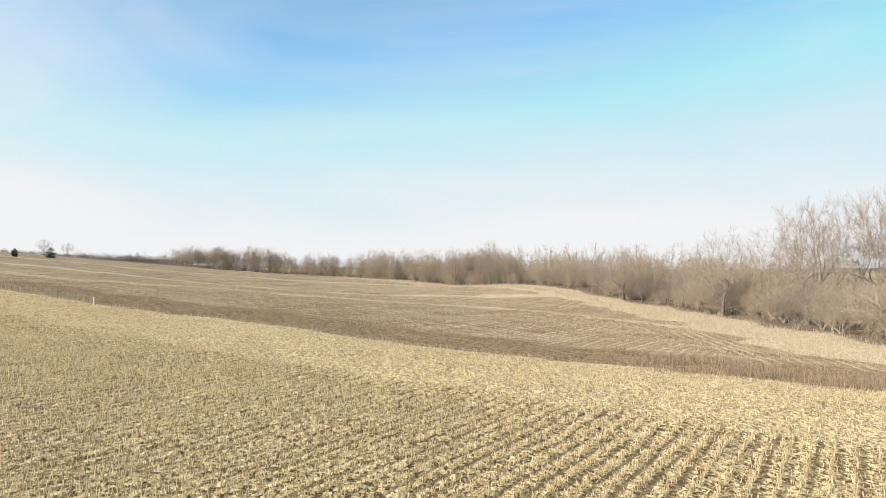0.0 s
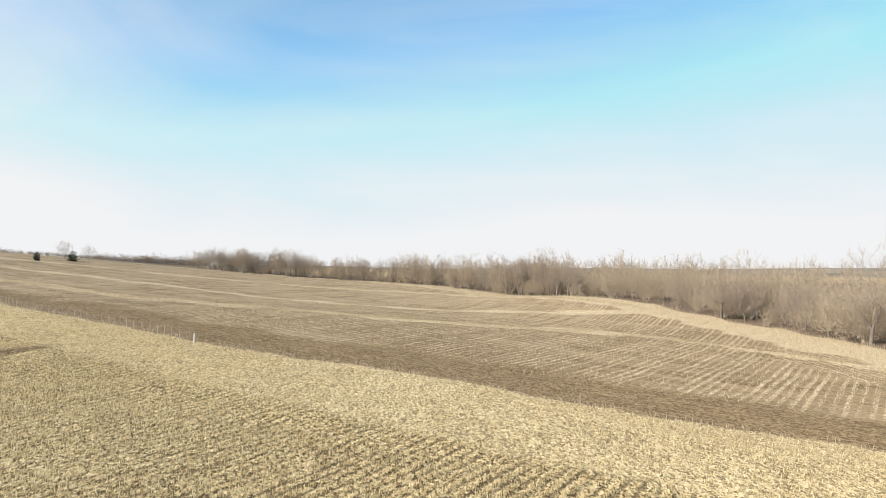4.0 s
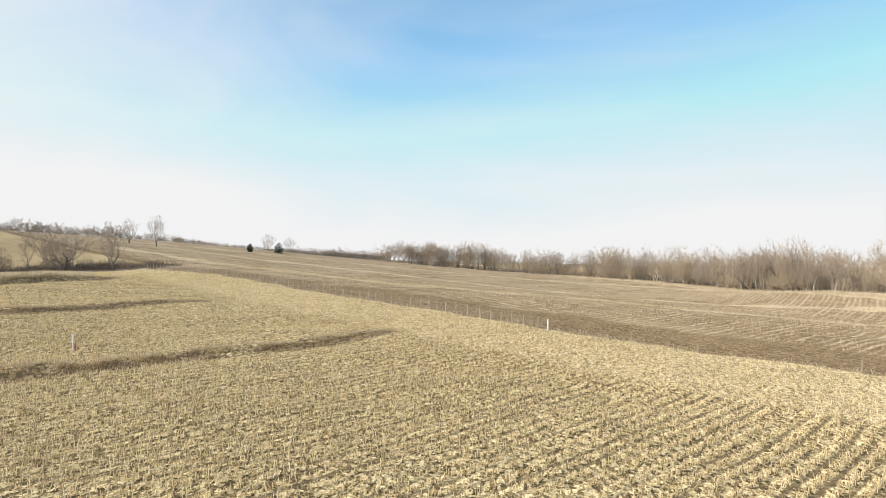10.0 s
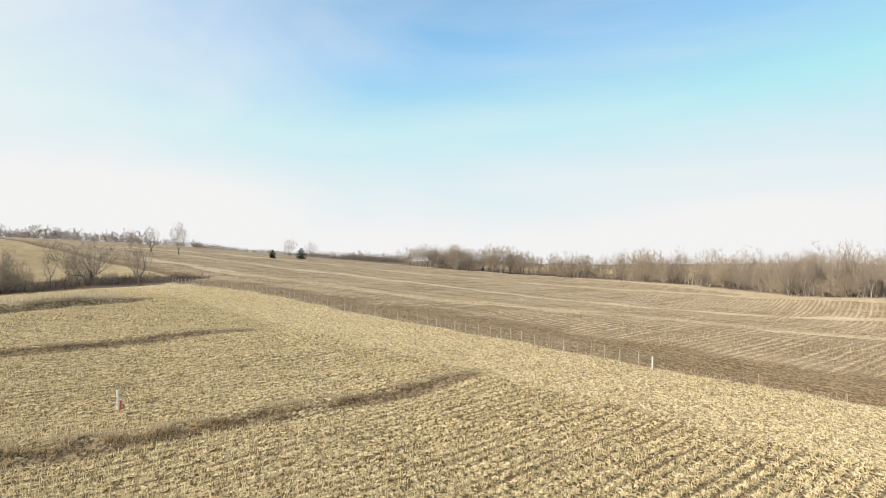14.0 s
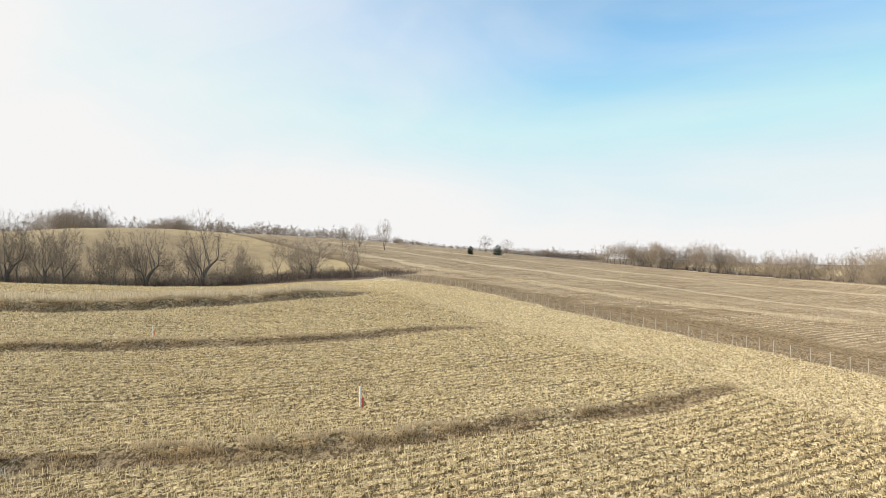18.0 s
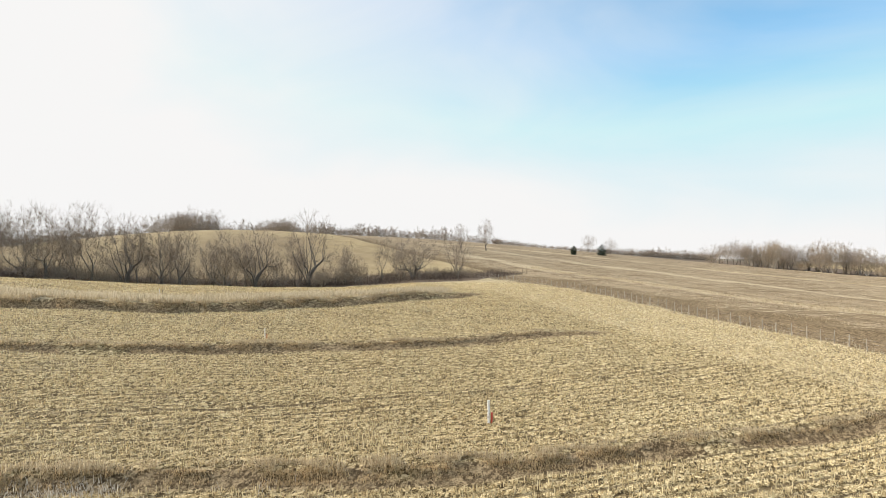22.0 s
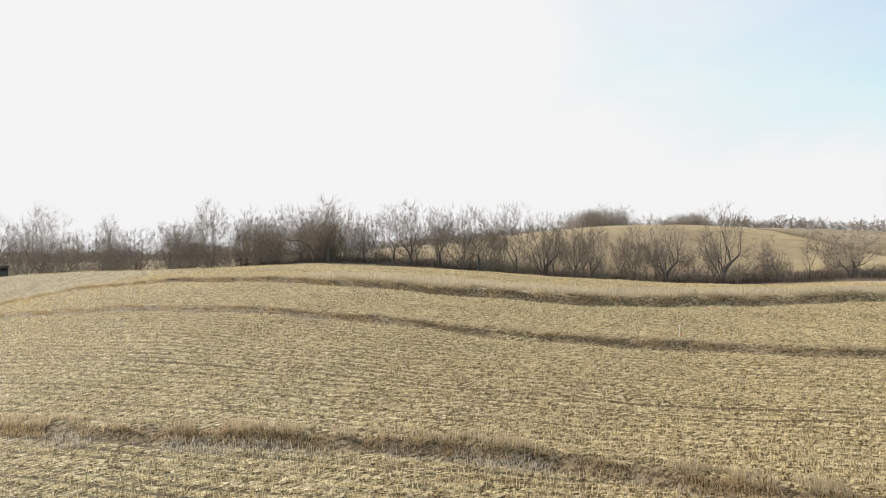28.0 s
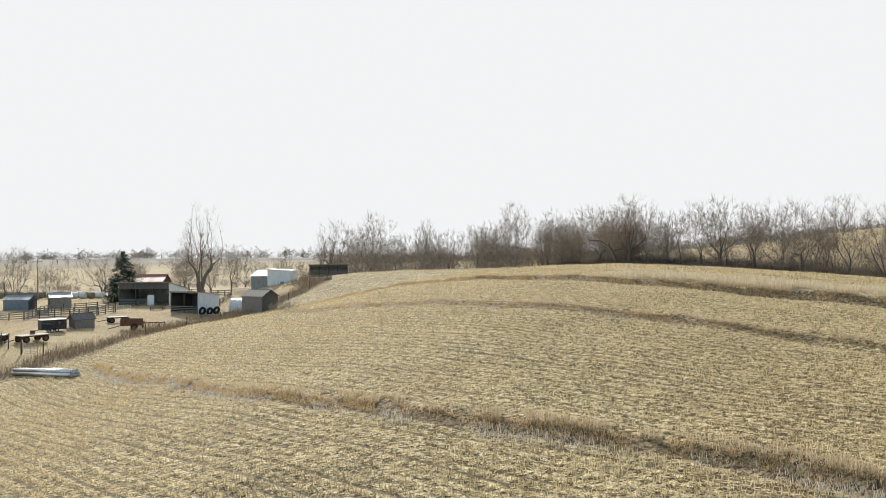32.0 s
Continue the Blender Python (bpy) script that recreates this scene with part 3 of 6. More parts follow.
def build_stubble():
    rng = np.random.default_rng(3)
    v, s = np.meshgrid(np.arange(-19.812, 215, 0.762), np.arange(-125, 52, 0.1))
    v, s = v.ravel() + rng.normal(0, 0.045, v.size), s.ravel() + rng.uniform(-0.07, 0.07, s.size)
    x, y = field_spots(v, s)
    d = from_path(x, y)
    keep = field_mask(x, y) & (s < 33 + 0.8 * wave(x, y, 7, 2)) & (d < 175) & (rng.random(x.size) < np.where(d < 45, 0.9, np.where(d < 65, 0.6, np.where(d < 95, 0.4, 0.2)))) & (y > x * 0.3 - 5)
    keep &= (wave(x, y, 31, 7) + 0.5 * wave(x, y, 11, 9) > -0.75) | (rng.random(x.size) < 0.6)
    x, y, d = x[keep], y[keep], d[keep]
    near = d < 31
    n = int(near.sum())
    h = rng.uniform(0.12, 0.32, n)
    r = rng.uniform(0.012, 0.021, n)
    a, ln = rng.uniform(0, 6.28, n), np.abs(rng.normal(0, 0.28, n))
    z = land(x[near], y[near])
    top = np.stack([x[near] + np.cos(a) * ln * h, y[near] + np.sin(a) * ln * h, z + h], 1)
    base = np.stack([x[near], y[near], z - 0.03], 1)
    ring = np.array([[math.cos(t), math.sin(t), 0] for t in (0, 2.094, 4.189)])
    verts = np.concatenate([base[:, None] + ring * r[:, None, None], top[:, None] + ring * r[:, None, None] * 0.9], 1).reshape(-1, 3)
    f = np.array([[0, 1, 4], [0, 4, 3], [1, 2, 5], [1, 5, 4], [2, 0, 3], [2, 3, 5], [3, 4, 5]])
    faces = (np.arange(n)[:, None, None] * 6 + f).reshape(-1, 3)
    stuff("corn_stubble", verts, faces, STALK, "rows of cut dry tan corn stalks standing in the field", "corn stubble")
    # farther rows: stalk remnants with their torn leaves as single blades
    x, y, d = x[~near], y[~near], d[~near]
    n = len(x)
    verts, faces = ribbons(x, y, land(x, y) - 0.03, rng.uniform(0.12, 0.30, n), rng.uniform(0.026, 0.046, n) * np.where(d < 60, 1, np.where(d < 95, 1.3, 1.7)), np.abs(rng.normal(0, 0.3, n)), rng)
    stuff("far_corn_stubble", verts, faces, STALK, "farther rows of cut dry corn stalks and torn leaves", "corn stubble")
    # loose husks and leaves lying between the rows
    m = 1050000
    px = np.concatenate([rng.uniform(-150, 30, m), rng.uniform(-230, -90, 120000)])
    py = np.concatenate([rng.uniform(-10, 130, m), rng.uniform(-40, 110, 120000)])
    d = from_path(px, py)
    keep = (d > 9) & (d < 175) & (rng.random(len(px)) < np.where(d < 55, 1, (55 / np.maximum(d, 1)) ** 1.6)) & (py > px * 0.3 - 5)
    px, py, d = px[keep], py[keep], d[keep]
    keep = field_mask(px, py)
    v, s = rows_of(px, py)
    keep &= (np.abs((v / 0.762 + 0.32) % 1.0 - 0.5) < 0.3) | (s > 33) | (rng.random(len(px)) < 0.22)
    x, y, d = px[keep], py[keep], d[keep]
    n = len(x)
    verts, faces = ribbons(x, y, land(x, y) + 0.015, rng.uniform(0.05, 0.19, n), rng.uniform(0.024, 0.058, n) * np.clip(d / 50, 1, 2.2), rng.uniform(0.0, 1.25, n), rng)
    stuff("corn_husk_litter", verts, faces, HUSK, "pale dry corn husks and leaves strewn over the soil", "crop litter")


build_stubble()


# ---- trees and brush ----
def tubes(segs, sides):
    if not segs:
        return np.zeros((0, 3)), np.zeros((0, 4), int)
    a, b = np.array([s[0] for s in segs]), np.array([s[1] for s in segs])
    ra, rb = np.array([s[2] for s in segs]), np.array([s[3] for s in segs])
    d = b - a
    d /= np.linalg.norm(d, axis=1)[:, None] + 1e-9
    u = np.cross(d, np.array([0.31, 0.95, 0.05]))
    u /= np.linalg.norm(u, axis=1)[:, None] + 1e-9
    w = np.cross(d, u)
    ang = np.arange(sides) * 2 * np.pi / sides
    ring = np.cos(ang)[None, :, None] * u[:, None] + np.sin(ang)[None, :, None] * w[:, None]
    va = a[:, None] + ring * ra[:, None, None]
    vb = b[:, None] + ring * rb[:, None, None]
    verts = np.concatenate([va, vb], 1).reshape(-1, 3)
    k = np.arange(sides)
    f = np.stack([k, (k + 1) % sides, (k + 1) % sides + sides, k + sides], 1)
    return verts, (np.arange(len(a))[:, None, None] * 2 * sides + f).reshape(-1, 4)


def strips(segs, rng, wide):
    """Thin twigs as narrow flat quads, each turned its own way."""
    a, b = np.array([s[0] for s in segs]), np.array([s[1] for s in segs])
    ra, rb = np.maximum(np.array([s[2] for s in segs]), wide), np.maximum(np.array([s[3] for s in segs]), wide * 0.6)
    u = np.cross(b - a, rng.normal(0, 1, a.shape))
    u /= np.linalg.norm(u, axis=1)[:, None] + 1e-9
    verts = np.stack([a - u * ra[:, None], a + u * ra[:, None], b + u * rb[:, None], b - u * rb[:, None]], 1).reshape(-1, 3)
    return verts, np.arange(len(verts)).reshape(-1, 4)


def join(parts):
    off, vs, fs = 0, [], []
    for v, f in parts:
        vs.append(v)
        fs.append(f + off)
        off += len(v)
    return np.concatenate(vs), np.concatenate(fs)


TREE_KINDS = {}


def crown_arrays(seed, height, width, base, radius, points=230, sprays=9, twig=0.008, reach=1.0, stems=1, hollow=2.2, light=False):
    """A bare tree whose limbs part again and again to fill a rounded crown with fine twigs."""
    rng = np.random.default_rng(seed)
    pos, par = [], []

    def add(p, parent):
        pos.append(np.asarray(p, float))
        par.append(parent)
        return len(pos) - 1

    for k in range(stems):
        a = rng.uniform(0, 6.28) + k * 6.28 / stems
        out = 0.0 if stems == 1 else width * rng.uniform(0.1, 0.26)
        foot = np.array([math.cos(a), math.sin(a), 0]) * (0.0 if stems == 1 else 0.05)
        tip = np.array([math.cos(a) * out + rng.normal(0, 0.05) * width, math.sin(a) * out + rng.normal(0, 0.05) * width, height * 0.62])
        n = 7
        last = add(foot + (0, 0, -0.15), -1)
        for i in range(1, n + 1):
            f = i / n
            last = add(foot + (tip - foot) * np.array([f ** 1.3, f ** 1.3, f]) + rng.normal(0, 0.004 * height, 3), last)
    trunk_end = len(pos)
    d = rng.normal(0, 1, (points, 3))
    d /= np.linalg.norm(d, axis=1)[:, None]
    d *= rng.random(points)[:, None] ** (1 / hollow)
    d[:, 2] = np.where(d[:, 2] < 0, d[:, 2] * 0.75, d[:, 2])
    lump = 1 + 0.16 * np.sin(3 * np.arctan2(d[:, 1], d[:, 0]) + seed) + 0.1 * np.sin(5 * d[:, 2] + seed)
    goal = np.stack([d[:, 0] * width / 2 * lump, d[:, 1] * width / 2 * lump, base + (height - base) * (0.46 + 0.54 * d[:, 2] * lump)], 1)
    goal[:, 2] = np.clip(goal[:, 2], 0.12 * height if base > 0.5 else 0.15, height * 1.03)
    order = np.argsort(np.linalg.norm(goal - np.array([0, 0, base * 0.7]), axis=1))
    leaves = []
    for g in goal[order]:
        P = np.array(pos)
        low = np.arange(len(P)) < trunk_end
        cost = np.linalg.norm(P - g, axis=1) + 2.2 * np.maximum(0, P[:, 2] - g[2] + 1.15 * np.hypot(P[:, 0] - g[0], P[:, 1] - g[1])) + np.where(low & (P[:, 2] < base * 0.55), 3.0 + height, 0)
        j = int(np.argmin(cost))
        p = pos[j]
        steps = 3 if np.linalg.norm(g - p) > 0.12 * height else 2
        last = j
        for i in range(1, steps + 1):
            f = i / steps
            q = p + (g - p) * f + rng.normal(0, 0.03, 3) * np.linalg.norm(g - p) * (f < 1)
            last = add(q, last)
        leaves.append(last)
    load = np.zeros(len(pos))
    for i in leaves:
        load[i] += 1
    for i in range(len(pos) - 1, -1, -1):
        if par[i] >= 0:
            load[par[i]] += load[i]
    main = {}
    for i, p in enumerate(par):
        if p >= 0 and (p not in main or load[i] > load[main[p]]):
            main[p] = i
    for _ in range(4):
        for p, c in main.items():
            if par[p] >= 0:
                pos[p] = pos[p] * 0.4 + (pos[par[p]] + pos[c]) * 0.3
    rad = np.maximum(radius * (np.maximum(load, 0.4) / (points / stems)) ** 0.84, 0.006)
    segs = [(pos[par[i]], pos[i], min(rad[par[i]], rad[i] * 1.5), rad[i], 0) for i in range(len(pos)) if par[i] >= 0]
    ends = []
    mid = np.array([0, 0, base + 0.3 * (height - base)])
    for i in leaves:
        out = pos[i] - mid
        out /= np.linalg.norm(out) + 1e-6
        for _ in range(sprays):
            h = out * 0.55 + rng.normal(0, 0.5, 3) + np.array([0, 0, 0.3])
            h /= np.linalg.norm(h)
            a = pos[i] + (pos[par[i]] - pos[i]) * rng.uniform(0, 1.0)
            ends.append((a, a + h * reach * rng.uniform(0.5, 1.15), twig, twig * 0.6, 3))
    if light:
        return tubes([q for q in segs[:trunk_end - stems]], 3), strips(segs[trunk_end - stems:] + ends, rng, twig)
    thick = [q for q in segs if q[3] > 0.16 * radius]
    thin = [q for q in segs if q[3] <= 0.16 * radius]
    return tubes(thick, 5), join([tubes([q for q in thin if q[3] > 2.2 * twig], 3), strips([q for q in thin if q[3] <= 2.2 * twig] + ends, rng, twig)])


def tree_kind(key, label, category, bark=None, twigs=None, **k):
    wood, crown = crown_arrays(**k)
    a, b = mesh_of("trunk", *wood), mesh_of("crown", *crown)
    a.materials.append(bark or BARK)
    b.materials.append(twigs or TWIGS)
    a.polygons.foreach_set("use_smooth", np.ones(len(a.polygons), bool))
    TREE_KINDS[key] = (a, b, label, category, k["height"])


tree_kind("upright", "tall bare deciduous tree with grey-brown bark", "tree", seed=11, height=10, width=5.4, base=2.6, radius=0.20)
tree_kind("fork", "bare deciduous tree with a forked trunk", "tree", seed=12, height=10, width=6.4, base=2.4, radius=0.19, stems=2)
tree_kind("slim", "slim bare young tree with fine twigs", "tree", seed=23, height=10, width=3.6, base=2.4, radius=0.12, points=150)
tree_kind("clump", "bare tree of several leaning stems", "tree", seed=34, height=10, width=7.4, base=1.6, radius=0.15, stems=4, points=240)
tree_kind("round", "bare tree with a broad rounded crown", "tree", seed=45, height=10, width=8.6, base=1.9, radius=0.24, points=280)
tree_kind("low", "low spreading bare tree with crooked limbs", "tree", seed=56, height=7, width=8.2, base=1.2, radius=0.22, stems=2, points=220)
tree_kind("dense", "bare tree with a dense twiggy crown", "tree", seed=67, height=9, width=6.6, base=1.2, radius=0.18, points=280, sprays=9)
PALE_BARK = plain("pale_sycamore_bark", (0.26, 0.225, 0.185), (0.42, 0.38, 0.32), 2.0, 0.9, stretch=(2, 2, 0.5), bump=0.3)
tree_kind("pale", "bare tree with pale weathered bark", "tree", bark=PALE_BARK, twigs=BRUSH, seed=78, height=12, width=6.5, base=3.4, radius=0.20, stems=2)
tree_kind("tan", "bare tree with a tan haze of fine twigs", "tree", bark=PALE_BARK, twigs=BRUSH, seed=79, height=8, width=8.0, base=0.8, radius=0.17, stems=3, points=300, sprays=11)
tree_kind("airy", "bare tree with a fine airy crown of thin twigs", "tree", seed=113, height=10, width=6.0, base=2.8, radius=0.14, points=180, sprays=8, twig=0.007)
tree_kind("wide", "bare tree with spreading limbs and a fine rounded crown", "tree", seed=127, height=10, width=8.2, base=2.4, radius=0.21, points=240)
tree_kind("brush", "tangled bare brush of thin tan stems", "shrub", bark=BRUSH, twigs=BRUSH, seed=89, height=4, width=5.0, base=0.3, radius=0.04, points=170, sprays=10, twig=0.007, reach=0.7, stems=6, light=True)
tree_kind("brush_grey", "dark leafless thicket shrub", "shrub", bark=TWIGS, twigs=TWIGS, seed=90, height=3, width=3.4, base=0.2, radius=0.03, points=90, sprays=8, twig=0.007, reach=0.55, stems=5, light=True)
tree_kind("cottonwood", "great bare cottonwood with thick forked limbs beside the sheds", "tree", seed=104, height=16, width=10.5, base=4.2, radius=0.6, stems=2, points=260, sprays=5, twig=0.012, reach=1.4)


def plant(key, x, y, height, turn=0.0, group="", wide=1.0, label="", sink=0.0):
    a, b, words, category, h = TREE_KINDS[key]
    name = "shrub" if category == "shrub" else "tree"
    ob = new(name)
    k = height / h
    ob.matrix_world = pose(x, y, float(land(x, y)) - 0.05 - sink, 0, 0, turn) @ Matrix.Diagonal((k * wide, k * wide, k, 1))
    put("trunk", a, None, ob)
    put("crown", b, None, ob)
    return tagged(ob, label or words, category, group)


# the hedgerow in the draw below the grass hill: x, y, height, kind
HEDGE_TREES = [
    (-216, 69, 12.2, "low"), (-212, 71, 13.4, "fork"), (-204, 80, 9.5, "slim"), (-201, 83, 11.4, "upright"),
    (-198, 86, 12.4, "fork"), (-194, 91, 11.2, "upright"), (-190, 94, 11.6, "dense"), (-186, 97, 12.7, "round"),
    (-180, 102, 13.2, "upright"), (-175, 106, 12.0, "clump"), (-173, 107, 11.4, "slim"), (-170, 110, 11.0, "fork"),
    (-167, 112, 11.6, "upright"), (-161, 117, 10.5, "slim"), (-157, 121, 11.2, "clump"), (-149, 127, 12.6, "clump"),
    (-138, 135, 7.7, "slim"), (-133, 138, 7.4, "low"), (-125, 141, 7.0, "fork"), (-236, 64, 12.4, "dense"),
]
HEDGE_BACK = [
    (-226, 67, 11.5, "round"), (-246, 61, 13.0, "round"), (-257, 59, 14.5, "dense"), (-261, 49, 18.0, "upright"),
    (-264, 38, 13.0, "slim"), (-266, 30, 12.5, "fork"), (-267, 22, 15.5, "slim"), (-269, 6, 18.5, "fork"),
    (-268, -5, 17.0, "clump"), (-262, 44, 13.0, "dense"), (-266, 15, 12.0, "slim"), (-272, 0, 14.0, "upright"),
    (-206, 77, 8.0, "dense"), (-183, 101, 9.0, "slim"), (-177, 108, 8.5, "dense"), (-164, 117, 8.0, "fork"),
    (-153, 127, 8.5, "slim"), (-145, 133, 7.0, "slim"), (-222, 74, 10.0, "upright"), (-240, 72, 10.5, "slim"),
]
rng_trees = random.Random(5)
for tx, ty, th, kind in HEDGE_TREES:
    plant(kind, tx, ty, th * 1.14, rng_trees.uniform(0, 360), "hedgerow trees", 1.05)
for tx, ty, th, kind in HEDGE_BACK:
    plant(kind, tx, ty, th * 1.12, rng_trees.uniform(0, 360), "hedgerow trees")
for k in range(64):
    hx = -258 + 125 * rng_trees.random()
    hy = float(np.interp(hx, HEDGE_X, HEDGE_Y)) + rng_trees.uniform(-1, 9)
    plant(rng_trees.choice(["slim", "airy", "airy", "fork", "upright", "tan"]), hx, hy, rng_trees.uniform(6.5, 12.0) * (1.0 if hx < -175 else 0.75 if hx < -150 else 0.6), rng_trees.uniform(0, 360), "hedgerow trees")
# thicket at the hedge's foot
for k in range(70):
    u = rng_trees.random()
    hx = -250 + 128 * u
    hy = float(np.interp(hx, HEDGE_X, HEDGE_Y)) + rng_trees.uniform(-2.5, 5)
    plant("brush_grey" if rng_trees.random() < 0.5 else "brush", hx, hy, rng_trees.uniform(1.6, 4.0), rng_trees.uniform(0, 360), "hedgerow brush", 1.2)
for k in range(28):
    hx, hy = rng_trees.uniform(-266, -242), rng_trees.uniform(6, 66)
    plant(rng_trees.choice(["airy", "wide", "round", "upright", "dense"]), hx - 4, hy, rng_trees.uniform(9.0, 15.0), rng_trees.uniform(0, 360), "hedgerow trees")
    plant("brush_grey", hx, hy, rng_trees.uniform(3.0, 5.5), rng_trees.uniform(0, 360), "hedgerow brush", 1.3)

# lone trees on the slope and the ridge
for tx, ty, th, kind in [(-167, 218, 9.6, "upright"), (-175, 216, 7.6, "fork"), (-122, 137, 6.0, "slim"), (-175, 312, 8.0, "round"),
                         (-168, 318, 7.0, "wide"), (-170, 200, 6.0, "slim")]:
    plant(kind, tx, ty, th, rng_trees.uniform(0, 360), "trees on the slope")

# groves on the grass hill's crest: centre x, y, half length, trees, height
for cx, cy, half, count, th in [(-263, 178, 11, 24, 9.6), (-250, 207, 7, 14, 7.6)]:
    for k in range(count):
        a, r = rng_trees.uniform(0, 6.28), half * math.sqrt(rng_trees.random())
        plant(rng_trees.choice(["wide", "round", "dense", "airy"]), cx + 1.0 * r * math.cos(a), cy + r * math.sin(a), th * rng_trees.uniform(0.85, 1.08),
              rng_trees.uniform(0, 360), "grove on the hill")


def conifer(name, x, y, height, width, seed, label, tiers=16, rounded=False):
    """An evergreen: trunk and whorls of drooping needled boughs."""
    rng = np.random.default_rng(seed)
    ob = thing(name, x, y, 0, label, "evergreen tree")
    part("trunk", new_rod((0, 0, -0.2), (0, 0, height * 0.95), height * 0.022, sides=8, r2=0.02), BARK, ob)
    vs, fs, off = [], [], 0
    for t in range(tiers):
        f = t / (tiers - 1)
        z = height * (0.06 + 0.9 * f)
        r = width / 2 * (math.sqrt(max(0.05, 1 - (1.7 * f - 0.75) ** 2)) if rounded else (1 - f) ** 0.5) * rng.uniform(0.85, 1.1) + 0.1
        for k in range(max(5, int(15 * (1 - f) + 5))):
            a = rng.uniform(0, 6.28)
            rr = r * rng.uniform(0.7, 1.08)
            n = 44
            u = np.sqrt(rng.random(n))
            px, pz = u * rr, z - 0.28 * u * rr + rng.normal(0, 0.08, n) + 0.1
            sway = rng.normal(0, 0.22 * (0.4 + u) * (0.5 + rr * 0.3), n)
            x0, y0 = px * math.cos(a) - sway * math.sin(a), px * math.sin(a) + sway * math.cos(a)
            v, q = ribbons(x0, y0, pz, rng.uniform(0.25, 0.55, n) * (0.5 + height / 16), rng.uniform(0.10, 0.2, n) * (0.5 + height / 16), rng.uniform(0.9, 2.2, n), rng)
            vs.append(v)
            fs.append(q + off)
            off += len(v)
    put("crown", mesh_of("crown", np.concatenate(vs), np.concatenate(fs)), NEEDLES, ob)
    return ob


conifer("cedar_tree", -159, 288, 4.1, 4.4, 4, "dark green rounded cedar on the field ridge", 9, True)
conifer("cedar_tree", -160, 265, 2.9, 2.2, 5, "small dark green cedar on the field ridge", 8, True)

# creek woods beside the brown field: the trees of its edge
rng_w = random.Random(9)
edge_line = [(42, 60), (43, 75), (43, 95), (43, 116), (41, 140), (33, 168), (17, 198), (5, 220), (1, 243), (-14, 285), (-43, 322), (-98, 342), (-132, 349)]
for k in range(118):
    u = rng_w.random() ** 0.85 * (len(edge_line) - 1)
    i = min(int(u), len(edge_line) - 2)
    (ax, ay), (bx, by) = edge_line[i], edge_line[i + 1]
    ex, ey = ax + (bx - ax) * (u - i) + rng_w.uniform(0, 9), ay + (by - ay) * (u - i) + rng_w.uniform(-2, 7)
    tall = rng_w.random()
    kind = rng_w.choice(["pale", "fork", "tan", "airy", "tan", "round", "wide", "tan", "dense", "pale"])
    plant(kind, ex + 1, ey, rng_w.uniform(7.0, 11.5) * (0.62 if ey < 118 else 0.78 if ey < 200 else 1.1), rng_w.uniform(0, 360), "creek wood trees")
for tx, ty, th, kind in [(49, 97, 16, "wide"), (56, 106, 18, "fork"), (63, 104, 19, "wide"), (69, 110, 20, "round"), (44, 112, 14, "wide"), (66, 97, 18, "fork"), (38, 150, 12, "round"), (41, 146, 11, "dense"), (74, 108, 20, "wide"), (58, 122, 14, "round")]:
    plant(kind, tx, ty, th, rng_w.uniform(0, 360), "creek wood trees")
for k in range(34):
    u = k / 33 * 2.0
    (ax, ay), (bx, by) = edge_line[10 + min(int(u), 1)], edge_line[11 + min(int(u), 1)]
    f = u - min(int(u), 1)
    plant(rng_w.choice(["wide", "round", "fork", "dense", "airy"]), ax + (bx - ax) * f + rng_w.uniform(-3, 3), ay + (by - ay) * f + rng_w.uniform(1, 12), rng_w.uniform(8.0, 11.0), rng_w.uniform(0, 360), "creek wood trees")
for k in range(150):
    u = rng_w.random() ** 1.25 * (len(edge_line) - 1.5)
    i = min(int(u), len(edge_line) - 2)
    (ax, ay), (bx, by) = edge_line[i], edge_line[i + 1]
    ex, ey = ax + (bx - ax) * (u - i) + rng_w.uniform(-0.5, 12), ay + (by - ay) * (u - i) + rng_w.uniform(-2, 4)
    plant("brush", ex + 1.5, ey, rng_w.uniform(2.6, 5.4) * (1.35 if ey < 135 else 1.0), rng_w.uniform(0, 360), "creek wood brush", 1.25)


def far_woods(name, spots, seed, label, material, low=6.0, high=11.0, twig=0.022, points=46, twigs=5, base=1.6, tall=None, broad=1.0):
    """Far trees nobody could count: cheap trees of their own limbs, joined."""
    rng = np.random.default_rng(seed)
    kinds = [join(crown_arrays(seed * 10 + k, 9, (6.0, 7.5, 8.5, 6.8, 9.0)[k], base * (1.0, 0.6, 0.8, 1.3, 0.5)[k], 0.17, points, twigs, twig, 1.5, 1 + k % 3, light=True)) for k in range(5)]
    vs, fs, off = [], [], 0
    for i, (x, y) in enumerate(spots):
        v, f = kinds[int(rng.integers(5))]
        a, k = rng.uniform(0, 6.28), rng.uniform(low, high) / 9 * (0.5 if x > 35 and y < 130 else 0.78 if y < 215 and x > 0 else 1.0) * (1 + 0.25 * float(wave(x, y, 38, 6)))
        if tall is not None:
            k = tall[i] / 9 * rng.uniform(0.55, 1.2) * (1 + 0.3 * float(wave(x, y, 31, 3)))
        c, s = math.cos(a), math.sin(a)
        w = np.stack([(v[:, 0] * c - v[:, 1] * s) * k * broad + x, (v[:, 0] * s + v[:, 1] * c) * k * broad + y, v[:, 2] * k + float(land(x, y)) - (0.1 if tall is None else 0.16 * tall[i])], 1)
        vs.append(w.astype(np.float32))
        fs.append(f + off)
        off += len(w)
    return stuff(name, np.concatenate(vs), np.concatenate(fs), material, label, "woods")


